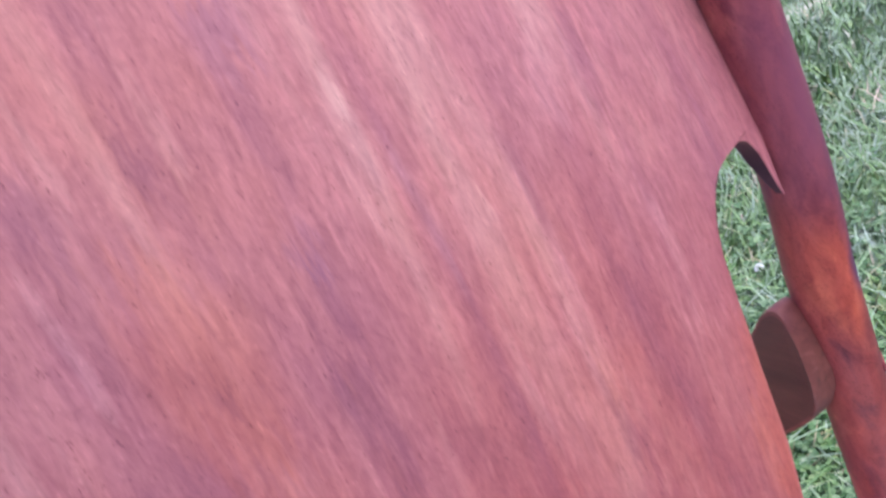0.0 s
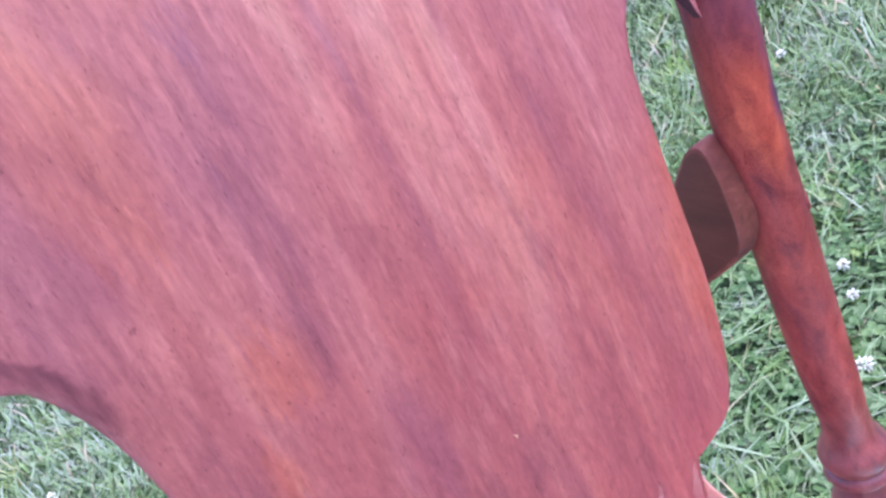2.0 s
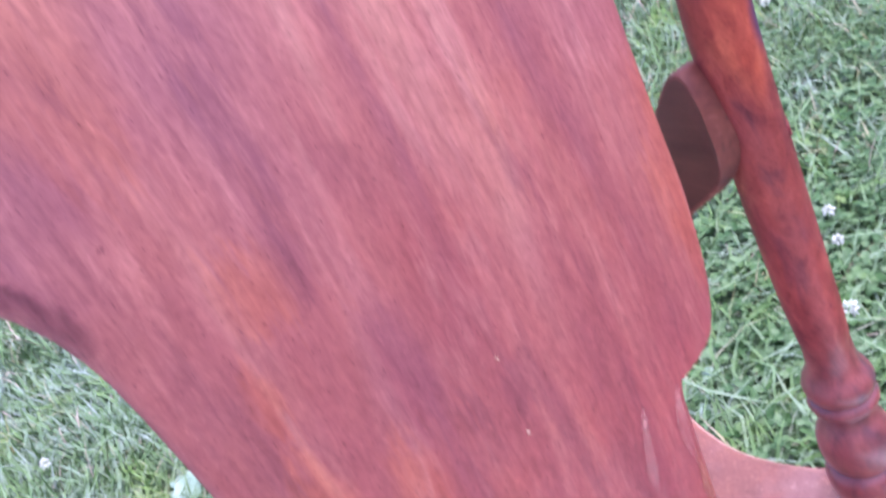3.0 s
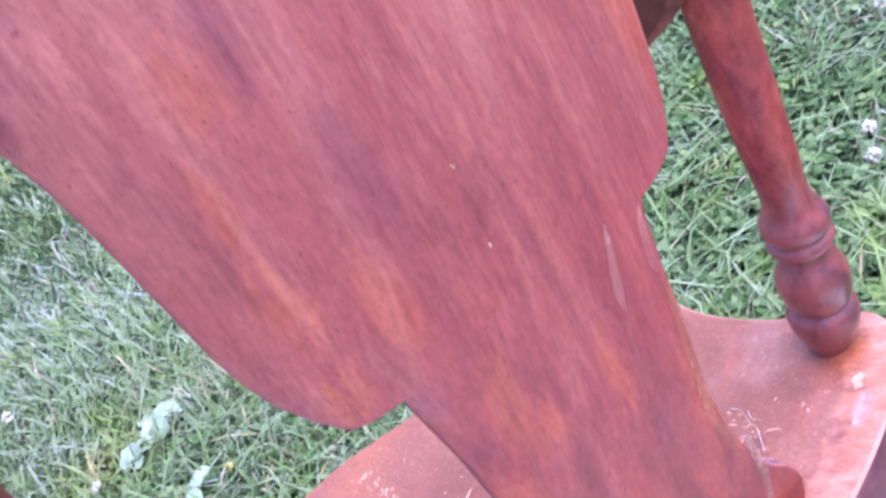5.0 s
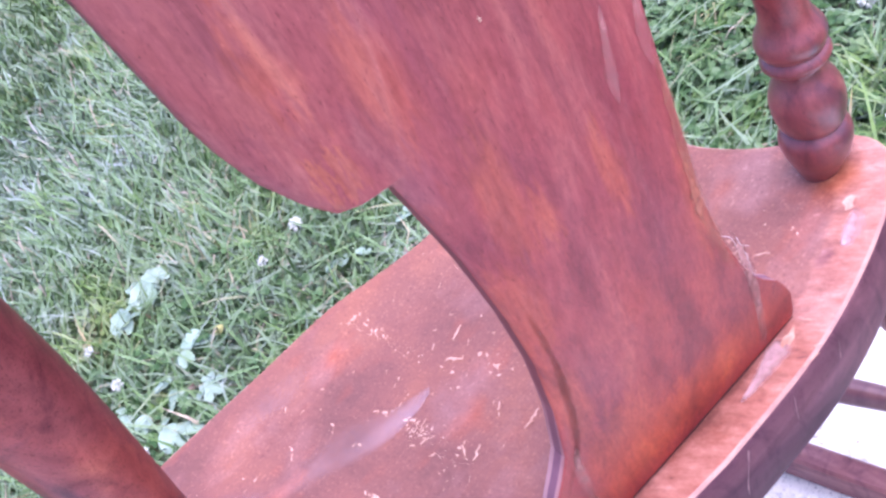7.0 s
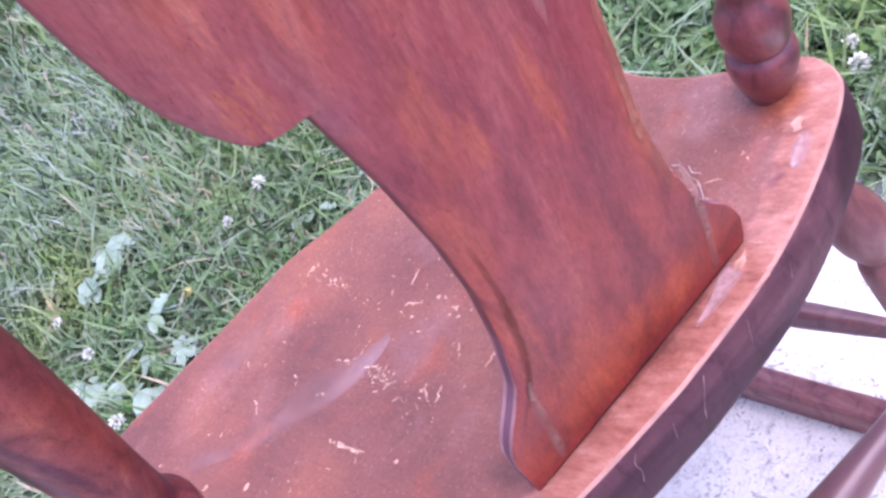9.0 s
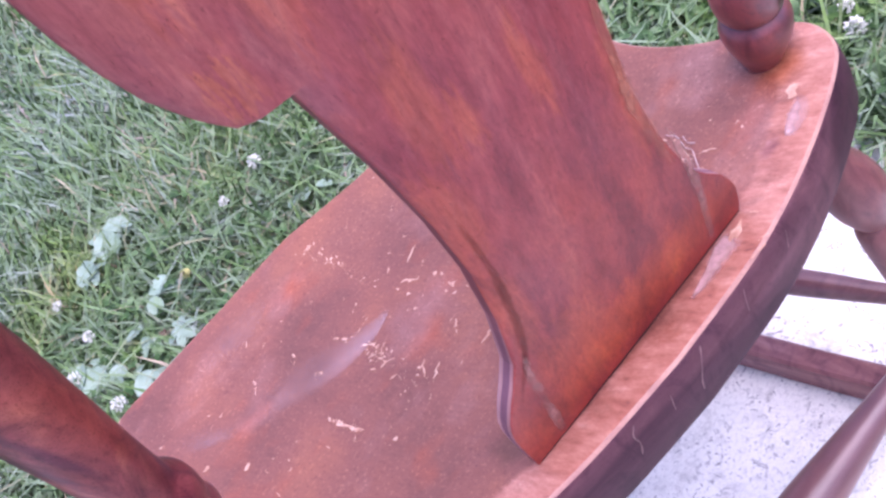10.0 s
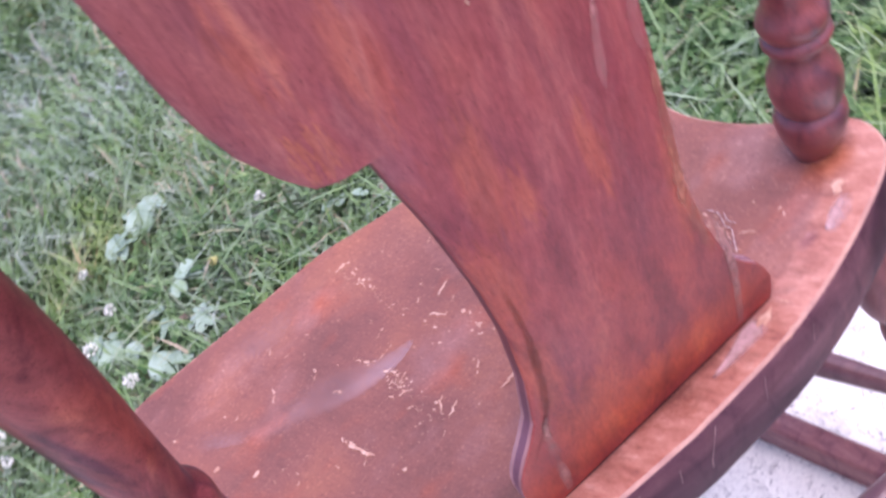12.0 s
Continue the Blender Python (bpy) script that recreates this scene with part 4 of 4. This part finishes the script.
def clover_flower(x, y, size, tilt):
    base = lawn_height(x, y)
    flower = tagged(new("clover_flower"), "small white clover flower head on a thin stem in grass", "flower", "clover flowers in the lawn")
    flower.location = (x, y, base)
    top = Vector((0.010 * math.cos(tilt), 0.010 * math.sin(tilt), 0.068))
    part("stem", turned([Vector((0, 0, -0.01)), Vector((0, 0, 0.03)), top], [(0, 0.0011), (0.5, 0.001), (1, 0.0009)], 6), stem_mat, flower)
    bm = bmesh.new()
    rng = random.Random(int(x * 1000))
    for _ in range(46):
        t, p = rng.uniform(0, 6.28), math.acos(rng.uniform(-0.75, 1))
        way = Vector((math.sin(p) * math.cos(t), math.sin(p) * math.sin(t), math.cos(p)))
        side = way.orthogonal().normalized()
        other = way.cross(side)
        c, e = top + way * size * 0.25, top + way * size * rng.uniform(0.85, 1.1)
        w = size * 0.16
        ring = [bm.verts.new(c.lerp(e, 0.55) + w * (math.cos(a) * side + math.sin(a) * other)) for a in (0, 2.09, 4.19)]
        a, b = bm.verts.new(c), bm.verts.new(e)
        for k in range(3):
            bm.faces.new((a, ring[(k + 1) % 3], ring[k]))
            bm.faces.new((b, ring[k], ring[(k + 1) % 3]))
    part("head", bm, petal_mat, flower, "white petals", smooth=False)


FLOWERS = [(0.014, 0.795), (-0.318, 0.806), (-0.360, 0.768), (-0.053, 0.792), (-0.348, 0.648), (0.517, 0.143), (0.492, 0.131), (-0.338, 0.948), (-0.423, 1.338),
           (0.741, 0.336), (0.596, 0.358), (0.690, 0.450), (0.683, 0.293), (0.758, 0.503), (0.980, 0.487), (0.878, 0.881), (1.315, 1.101), (-0.526, 0.705), (-0.545, 0.760)]
for k, (fx, fy) in enumerate(FLOWERS):
    clover_flower(fx, fy, (0.0125, 0.0105, 0.0135, 0.0095)[k % 4], k * 1.7)


# ---- weeds with broad pale leaves ----
def weed(x, y, leaves):
    """A low weed; its leaves as (across, along, size, scallops, tilt): round, three-lobed or scalloped."""
    plant = tagged(new("weed"), "low weed with broad pale grey-green leaves in the lawn", "weed", "weeds in the lawn")
    plant.location = (x, y, lawn_height(x, y))
    rng = random.Random(int(1000 * (x + 2 * y)))
    for dx, dy, size, lobes, tilt in leaves:
        c = Vector((dx, dy, 0.060 + rng.uniform(-0.008, 0.006)))
        up = Vector((0.5 * math.cos(tilt) + rng.uniform(-0.2, 0.2), 0.5 * math.sin(tilt) - 0.25, 1)).normalized()
        way = Vector((math.cos(tilt), math.sin(tilt), 0))
        side = (way - way.dot(up) * up).normalized()
        other = up.cross(side)
        bm = bmesh.new()
        mid = bm.verts.new(c)
        rims = []
        count = 32
        for share in (0.4, 0.75, 1.0):
            ring = []
            for i in range(count):
                a = 2 * math.pi * i / count
                notch = 1.0 - 0.75 * math.exp(-((math.pi - abs(a - math.pi)) / 0.28) ** 2)
                wave = 1.0 + (0.05 if lobes > 4 else 0.24) * math.cos(lobes * (a - math.pi)) * share if lobes else 1.0
                f = size * share * wave * (1.0 - (1.0 - notch) * share) * (1.0 + 0.06 * noise.noise((3 * math.cos(a), 3 * math.sin(a), 50 * x)))
                crease = 0.10 * abs(math.sin(max(lobes, 2) * 0.5 * (a - math.pi))) * share
                ring.append(bm.verts.new(c + f * (math.cos(a) * side + math.sin(a) * other) + up * size * (0.16 * share * share - crease + 0.05 * math.sin(2 * a + tilt))))
            rims.append(ring)
        for i in range(count):
            j = (i + 1) % count
            bm.faces.new((mid, rims[0][i], rims[0][j]))
            for p, q in zip(rims, rims[1:]):
                bm.faces.new((p[i], q[i], q[j], p[j]))
        leaf = part("leaf", bm, weed_mat, plant)
        part("leaf_stalk", turned([Vector((0, 0, -0.005)), c * 0.5 + Vector((0, 0, 0.006)), c - up * 0.001], [(0, 0.0009), (0.5, 0.0008), (1, 0.0007)], 5), stem_mat, leaf)


weed(-0.205, 0.975, [(-0.004, 0.018, 0.026, 7, 0.5), (0.022, 0.004, 0.022, 7, 5.6), (-0.030, 0.006, 0.018, 5, 2.4), (-0.008, -0.014, 0.024, 7, 4.2), (0.034, -0.010, 0.010, 0, 0.2)])
weed(-0.265, 0.942, [(0.0, 0.0, 0.023, 7, 4.0), (0.024, -0.014, 0.011, 0, 1.0)])
weed(-0.208, 0.760, [(-0.006, 0.010, 0.024, 3, 2.2), (0.014, 0.006, 0.022, 3, 0.4), (-0.012, -0.020, 0.013, 0, 4.4)])
weed(-0.264, 0.720, [(-0.004, 0.022, 0.016, 7, 1.2), (0.000, -0.016, 0.010, 0, 4.0), (0.010, -0.022, 0.009, 0, 5.6), (-0.010, -0.022, 0.009, 0, 2.6)])
weed(-0.222, 0.668, [(-0.010, 0.006, 0.014, 5, 2.0), (0.012, 0.008, 0.015, 5, 0.6), (0.002, -0.012, 0.013, 3, 4.6)])
weed(-0.350, 0.752, [(-0.014, 0.010, 0.022, 7, 2.6), (0.014, 0.006, 0.026, 7, 0.3), (0.000, -0.016, 0.020, 7, 4.6), (0.032, -0.050, 0.013, 0, 5.0)])
weed(-0.288, 0.655, [(0.015, -0.016, 0.018, 0, 0.8), (-0.009, -0.010, 0.020, 0, 4.4), (-0.010, 0.026, 0.012, 0, 2.0)])
weed(0.030, 0.672, [(0.0, 0.0, 0.014, 5, 2.2), (0.024, -0.030, 0.012, 0, 0.4), (-0.018, 0.010, 0.013, 5, 1.4)])
weed(0.126, 0.629, [(0.0, 0.0, 0.013, 0, 1.1), (0.018, 0.008, 0.012, 5, 0.3)])
weed(0.386, 0.405, [(0.0, 0.0, 0.011, 0, 0.7), (0.030, 0.022, 0.011, 0, 2.4), (-0.016, -0.016, 0.010, 0, 4.0)])


# ---- marks on the chair ----
def seat_line():
    return [Vector((p.x, p.y)) for p in spline([(x, y, 0) for x, y in SEAT], 5)][:-1]


SEAT_RIM = sorted((math.atan2(p.y + 0.03, p.x + 0.02), math.hypot(p.x + 0.02, p.y + 0.03)) for p in seat_line())


def seat_top(x, y):
    a, r = math.atan2(y + 0.03, x + 0.02), math.hypot(x + 0.02, y + 0.03)
    share = r / float(np.interp(a, [q[0] for q in SEAT_RIM], [q[1] for q in SEAT_RIM], period=2 * math.pi))
    s = max(0.0, min(1.0, (1.0 - share) / 0.45))
    return 0.4235 - 0.0125 * s * s * (3 - 2 * s)


def flake(bm, x, y, size, rng, stretch=1.0, turn=0.0):
    """A thin ragged flake that lies on the seat."""
    m = 9
    rim = []
    for k in range(m):
        a = 2 * math.pi * k / m
        f = size * rng.uniform(0.35, 1.3)
        dx, dy = f * stretch * math.cos(a), f * math.sin(a) / stretch
        px, py = x + dx * math.cos(turn) - dy * math.sin(turn), y + dx * math.sin(turn) + dy * math.cos(turn)
        rim.append(bm.verts.new(chair_point(px, py, seat_top(px, py) + 0.0007)))
    mid = bm.verts.new(chair_point(x, y, seat_top(x, y) + 0.0009))
    for k in range(m):
        bm.faces.new((mid, rim[k], rim[(k + 1) % m]))


def build_marks():
    rng = random.Random(4)
    bm = bmesh.new()
    groups = [((-0.082, 0.153), (-0.0724, 0.1061), 60, 0.0035), ((-0.0724, 0.1061), (-0.0673, 0.0531), 34, 0.0035), ((-0.0249, -0.0048), (-0.0296, -0.0449), 24, 0.006),
              ((-0.1173, 0.007), (-0.112, -0.020), 60, 0.0045), ((-0.112, -0.025), (-0.1071, -0.0483), 12, 0.004), ((-0.1765, -0.0134), (-0.1639, -0.0539), 40, 0.0012),
              ((-0.1346, -0.0578), (-0.16, -0.0815), 8, 0.006), ((-0.1169, -0.0601), (-0.1097, -0.0792), 22, 0.008), ((-0.2382, 0.1022), (-0.2957, 0.1296), 18, 0.012),
              ((-0.04, -0.02), (-0.07, 0.02), 22, 0.02), ((-0.2268, -0.0147), (-0.2376, 0.0149), 5, 0.006), ((-0.15, 0.10), (0.0, 0.0), 26, 0.05), ((0.150, -0.107), (0.137, -0.142), 30, 0.003),
              ((0.12, -0.12), (0.20, -0.16), 22, 0.022), ((-0.05, 0.06), (0.0, 0.03), 14, 0.02)]
    for (ax, ay), (bx, by), count, spread in groups:
        for _ in range(count):
            t = rng.random()
            flake(bm, ax + (bx - ax) * t + rng.gauss(0, spread), ay + (by - ay) * t + rng.gauss(0, spread), 0.0003 + 0.0018 * rng.random() ** 4, rng, rng.uniform(1.0, 1.7), rng.uniform(0, 3))
    tagged(part("flaked_varnish", bm, chip_mat, seat, "pale flaked spots in the varnish", smooth=False), kind="stuff")
    for x, y, size, stretch, turn in ((0.207, -0.180, 0.0065, 1.25, 0.4), (-0.082, -0.199, 0.0065, 1.3, 0.1), (-0.170, -0.034, 0.005, 2.6, -1.2), (0.092, -0.215, 0.006, 1.6, 0.3),
                                      (-0.272, 0.052, 0.003, 1.2, 0.0), (-0.246, 0.018, 0.003, 1.3, 0.5)):
        bm = bmesh.new()
        flake(bm, x, y, size, rng, stretch, turn)
        part("paint_chip", bm, chip_mat, seat, smooth=False)

    def rub(points, widths, name, label="", mat=None, gain=1.0):
        """A soft-edged worn streak on the seat."""
        bm_ = bmesh.new()
        fade = bm_.verts.layers.float.new("fade")
        line = spline([(x, y, 0) for x, y in points], 8)
        rows_ = []
        for k, p in enumerate(line):
            t = k / (len(line) - 1)
            q = line[min(k + 1, len(line) - 1)] - line[max(k - 1, 0)]
            side = Vector((-q.y, q.x, 0)).normalized()
            w = float(np.interp(t, np.linspace(0, 1, len(widths)), widths))
            row = []
            for f, strength in ((-1, 0), (-0.6, 0.30), (0, 0.55), (0.4, 0.75), (0.7, 0.60), (1, 0)):
                r_ = p + side * w * f
                v = bm_.verts.new(chair_point(r_.x, r_.y, seat_top(r_.x, r_.y) + 0.0005))
                v[fade] = min(1.0, gain * strength) * min(1.0, 6 * t + 0.3) * min(1.0, 1.7 * gain * gain * (1 - t))
                row.append(v)
            rows_.append(row)
        for a, b in zip(rows_, rows_[1:]):
            for k in range(5):
                bm_.faces.new((a[k], a[k + 1], b[k + 1], b[k]))
        part(name, bm_, mat or rub_mat, seat, label)

    rub([(-0.080, 0.0165), (-0.100, 0.0150), (-0.128, 0.0220), (-0.160, 0.0380), (-0.215, 0.0660)], [0.002, 0.010, 0.0180, 0.0230, 0.0220], "rub_mark", "pale leaf-shaped rub mark")
    rub([(-0.140, 0.150), (-0.170, 0.148), (-0.200, 0.152), (-0.225, 0.150)], [0.006, 0.018, 0.018, 0.006], "rub_mark", "pale cloudy rub mark", cloud_mat)
    rub([(-0.235, 0.060), (-0.265, 0.090), (-0.290, 0.110)], [0.006, 0.014, 0.006], "rub_mark", "pale cloudy rub mark", cloud_mat)

    rub([(0.038, -0.2200), (0.060, -0.2190), (0.078, -0.2160), (0.0905, -0.2165)], [0.001, 0.0060, 0.0095, 0.0100], "bare_patch", "pale bare patch", bare_mat, 1.7)
    rub([(0.172, -0.2020), (0.190, -0.1960), (0.206, -0.1890)], [0.004, 0.009, 0.004], "bare_patch", "pale bare patch", bare_mat, 1.3)

    def scratch(bm_, x, y, length, turn, width):
        n_ = 8
        a, b = [], []
        bend = rng.uniform(-0.5, 0.5)
        for k in range(n_):
            t = k / (n_ - 1)
            th = turn + bend * (t - 0.5)
            px, py = x + length * (t - 0.5) * math.cos(th) + rng.gauss(0, 0.6 * width), y + length * (t - 0.5) * math.sin(th) + rng.gauss(0, 0.6 * width)
            w = width * math.sin(math.pi * (0.12 + 0.76 * t)) * rng.uniform(0.5, 1.3)
            for row, f in ((a, -1), (b, 1)):
                qx, qy = px - f * w * math.sin(th), py + f * w * math.cos(th)
                row.append(bm_.verts.new(chair_point(qx, qy, seat_top(qx, qy) + 0.0007)))
        for k in range(n_ - 1):
            if rng.random() < 0.72:
                bm_.faces.new((a[k], b[k], b[k + 1], a[k + 1]))

    bm = bmesh.new()
    for x, y, length, turn in ((-0.170, -0.034, 0.040, -1.25), (-0.121, 0.036, 0.022, -1.0), (-0.104, 0.028, 0.018, 0.2), (-0.112, 0.006, 0.018, -0.9), (-0.108, -0.010, 0.014, 0.4), (-0.155, 0.030, 0.012, 2.2),
                               (-0.12, -0.02, 0.030, -0.6), (-0.10, -0.06, 0.016, 1.0), (-0.095, -0.072, 0.014, 0.5), (-0.20, 0.085, 0.016, 1.1), (-0.16, 0.07, 0.02, 1.2),
                               (-0.05, 0.02, 0.02, -0.9), (-0.03, 0.04, 0.018, 0.3), (-0.06, -0.06, 0.016, 0.8), (-0.05, -0.09, 0.02, 0.2)):
        scratch(bm, x, y, length, turn, 0.0011)
    for _ in range(34):
        scratch(bm, rng.uniform(-0.27, 0.05), rng.uniform(-0.10, 0.16), rng.uniform(0.003, 0.008), rng.uniform(0, 3.1), rng.uniform(0.0003, 0.0007))
    for _ in range(40):
        scratch(bm, rng.gauss(0.105, 0.02), rng.gauss(-0.14, 0.035), rng.uniform(0.004, 0.016), rng.uniform(0, 3.1), rng.uniform(0.0003, 0.0008))
    tagged(part("scratch_wear", bm, chip_mat, seat, "thin pale scratches in the varnish", smooth=False), kind="stuff")

    def strip(points, widths, mat, name, label=""):
        """A soft-edged streak on the back."""
        line = spline([(x, 0, z) for x, z in points], 6)
        bm_ = bmesh.new()
        fade = bm_.verts.layers.float.new("fade")
        rows_ = []
        for k, p in enumerate(line):
            t = k / (len(line) - 1)
            w = float(np.interp(t, np.linspace(0, 1, len(widths)), widths)) * rng.uniform(0.75, 1.25)
            off = rng.gauss(0, 0.0002)
            row = []
            for f, strength in ((-1, 0), (-0.5, 0.9), (0.45, 1.0), (1, 0)):
                x = p.x + f * w + off
                v = bm_.verts.new(chair_point(x, back_depth(x, p.z) - 0.0006, p.z))
                v[fade] = strength * min(1.0, 5 * t + 0.1) * min(1.0, 5 * (1 - t) + 0.1)
                row.append(v)
            rows_.append(row)
        for a, b in zip(rows_, rows_[1:]):
            for k in range(3):
                bm_.faces.new((a[k], a[k + 1], b[k + 1], b[k]))
        part(name, bm_, mat, panel, label)

    strip([(-0.0674, 0.5337), (-0.0725, 0.5071), (-0.0749, 0.4658), (-0.0764, 0.4250)], [0.0008, 0.0042, 0.0034, 0.0044], glue_mat, "glue_line", "line of dried glue")
    strip([(0.0681, 0.5669), (0.0724, 0.5458), (0.0766, 0.5114), (0.0789, 0.4610), (0.0803, 0.4250)], [0.0012, 0.0034, 0.0042, 0.0036, 0.0032], glue_mat, "glue_line", "line of dried glue")
    strip([(interp(z, BACK_R) - 0.0050, z) for z in (0.700, 0.670, 0.640, 0.610, 0.580, 0.556, 0.535)], [0.0016, 0.0036, 0.0042, 0.0048, 0.0050, 0.0044, 0.0024], edge_mat, "worn_edge_wear", "pale worn edge")
    for ends in (((0.150, -0.104), (0.151, -0.115), (0.145, -0.127), (0.144, -0.135), (0.137, -0.144), (0.129, -0.155)), ((0.154, -0.118), (0.149, -0.126), (0.151, -0.132))):
        line = [chair_point(x, y, seat_top(x, y) + 0.0012 + 0.0016 * (j % 2)) for j, (x, y) in enumerate(ends)]
        part("glue_thread", turned(line, [(t_, 0.00024) for t_ in np.linspace(0, 1, 22)], 5), glue_thread_mat, seat, "dried pale glue thread")
    strip([(-(interp(z, BACK_L) - 0.0085), z) for z in (0.660, 0.630, 0.595, 0.560, 0.530, 0.512, 0.495)], [0.0008, 0.0020, 0.0028, 0.0034, 0.0034, 0.0030, 0.0012], seam_mat, "veneer_seam")
    strip([(0.0432, 0.7405), (0.0390, 0.7265), (0.0350, 0.7115), (0.0324, 0.6951)], [0.0010, 0.0030, 0.0040, 0.0010], scar_mat, "pale_scar")
    strip([(0.0640, 0.7340), (0.0600, 0.7200), (0.0580, 0.7060), (0.0585, 0.6940)], [0.0016, 0.0038, 0.0034, 0.0012], scar_mat, "pale_scar")
    strip([(-0.1330, 0.9500), (-0.1270, 0.9460), (-0.1215, 0.9385), (-0.1165, 0.9290), (-0.1115, 0.9150), (-0.1095, 0.9050)], [0.0018, 0.0030, 0.0042, 0.0058, 0.0056, 0.0020], stain_mat, "dark_stain", "dark purple stain along the rim")
    for x, z in ((-0.0053, 0.8127), (-0.0083, 0.7769)):
        strip([(x - 0.0004, z + 0.0012), (x, z), (x + 0.0003, z - 0.0012)], [0.0002, 0.0005, 0.0003], chip_mat, "white_speck")

    # dark gap where the back meets the seat
    bm = bmesh.new()
    pairs = []
    for x in np.linspace(-0.101, 0.109, 40):
        y = back_depth(x, 0.4225)
        pairs.append([bm.verts.new(chair_point(x, y + d, seat_top(x, y + d) + 0.0006)) for d in (0.001, -0.0004 - 0.0004 * noise.noise((x * 60.0, 0.0, 0.0)))])
    for a, b in zip(pairs, pairs[1:]):
        bm.faces.new((a[0], a[1], b[1], b[0]))
    part("joint_gap", bm, gap_mat, seat, "dark joint under the back")
    # thin pale scratches down the dark rim of the seat
    for points, w in ((((0.0142, -0.2406, 0.420), (0.0085, -0.2410, 0.408), (0.0020, -0.2412, 0.396), (0.0000, -0.2412, 0.388)), 0.0007),
                      (((-0.0496, -0.2372, 0.4195), (-0.0540, -0.2370, 0.412), (-0.0535, -0.2370, 0.402), (-0.0567, -0.2366, 0.392)), 0.0009),
                      (((0.0600, -0.2395, 0.418), (0.0570, -0.2398, 0.406), (0.0560, -0.2398, 0.399)), 0.0005), (((0.1100, -0.2350, 0.415), (0.1060, -0.2356, 0.402)), 0.0005),
                      (((-0.0200, -0.2398, 0.412), (-0.0230, -0.2398, 0.398)), 0.0004)):
        bm = bmesh.new()
        line = spline(points, 5)
        pairs = [[bm.verts.new(chair_point(p.x + 0.55 * f * w * rng.uniform(0.5, 1.4), p.y - 0.0036, p.z)) for f in (-1, 1)] for p in line]
        for a, b in zip(pairs, pairs[1:]):
            bm.faces.new((a[0], a[1], b[1], b[0]))
        part("rim_scratch", bm, rim_mat, seat, smooth=False)


build_marks()


# ---- small dry things in the lawn ----
def dry_leaf(x, y, size, turn):
    """A curled yellow leaf lying on the grass tips."""
    bm = bmesh.new()
    rows_ = []
    for k in range(7):
        t = k / 6
        w = size * 0.42 * math.sin(math.pi * min(1.0, 0.08 + 0.92 * t)) ** 0.8
        c = Vector((size * (t - 0.5), 0, 0.006 * math.sin(3.0 * t)))
        rows_.append([bm.verts.new(c + Vector((0, f * w, 0.35 * abs(f) * w))) for f in (-1, -0.5, 0, 0.5, 1)])
    for a, b in zip(rows_, rows_[1:]):
        for k in range(4):
            bm.faces.new((a[k], a[k + 1], b[k + 1], b[k]))
    ob = part("dry_leaf", bm, dry_mat)
    ob.matrix_world = pose(x, y, lawn_height(x, y) + 0.050, 12, -8, turn)
    tagged(ob, "small curled yellow dry leaf lying on the grass", "leaf", "dry leaves in the lawn")


dry_leaf(-0.159, 0.760, 0.020, 40)


def seed_head(x, y, height, turn):
    """A withered brown clover head on a bent stalk."""
    head = tagged(new("withered_flower"), "withered brown clover head on a bent stalk in grass", "flower", "withered flowers in the lawn")
    head.location = (x, y, lawn_height(x, y))
    top = Vector((0.012 * math.cos(turn), 0.012 * math.sin(turn), height))
    part("stem", turned([Vector((0, 0, -0.01)), Vector((0, 0, height * 0.6)), top], [(0, 0.0011), (0.5, 0.001), (1, 0.0009)], 6), stem_mat, head)
    bm = bmesh.new()
    rng = random.Random(int(x * 900))
    for _ in range(26):
        t, p = rng.uniform(0, 6.28), math.acos(rng.uniform(-1, 0.6))
        way = Vector((math.sin(p) * math.cos(t), math.sin(p) * math.sin(t), math.cos(p)))
        side = way.orthogonal().normalized()
        e, w = top + way * rng.uniform(0.006, 0.0095), 0.0014
        a, b, c = bm.verts.new(top + side * w), bm.verts.new(top - side * w), bm.verts.new(e)
        d = bm.verts.new(top + way.cross(side) * w)
        for f in ((a, b, c), (b, d, c), (d, a, c)):
            bm.faces.new(f)
    part("head", bm, withered_mat, head, "brown petals", smooth=False)


for wx, wy, wh, wt in ((-0.340, 0.952, 0.050, 0.5), (-0.236, 0.698, 0.052, 2.0), (-0.395, 0.860, 0.045, 4.0), (-0.120, 0.860, 0.050, 1.0)):
    seed_head(wx, wy, wh, wt)
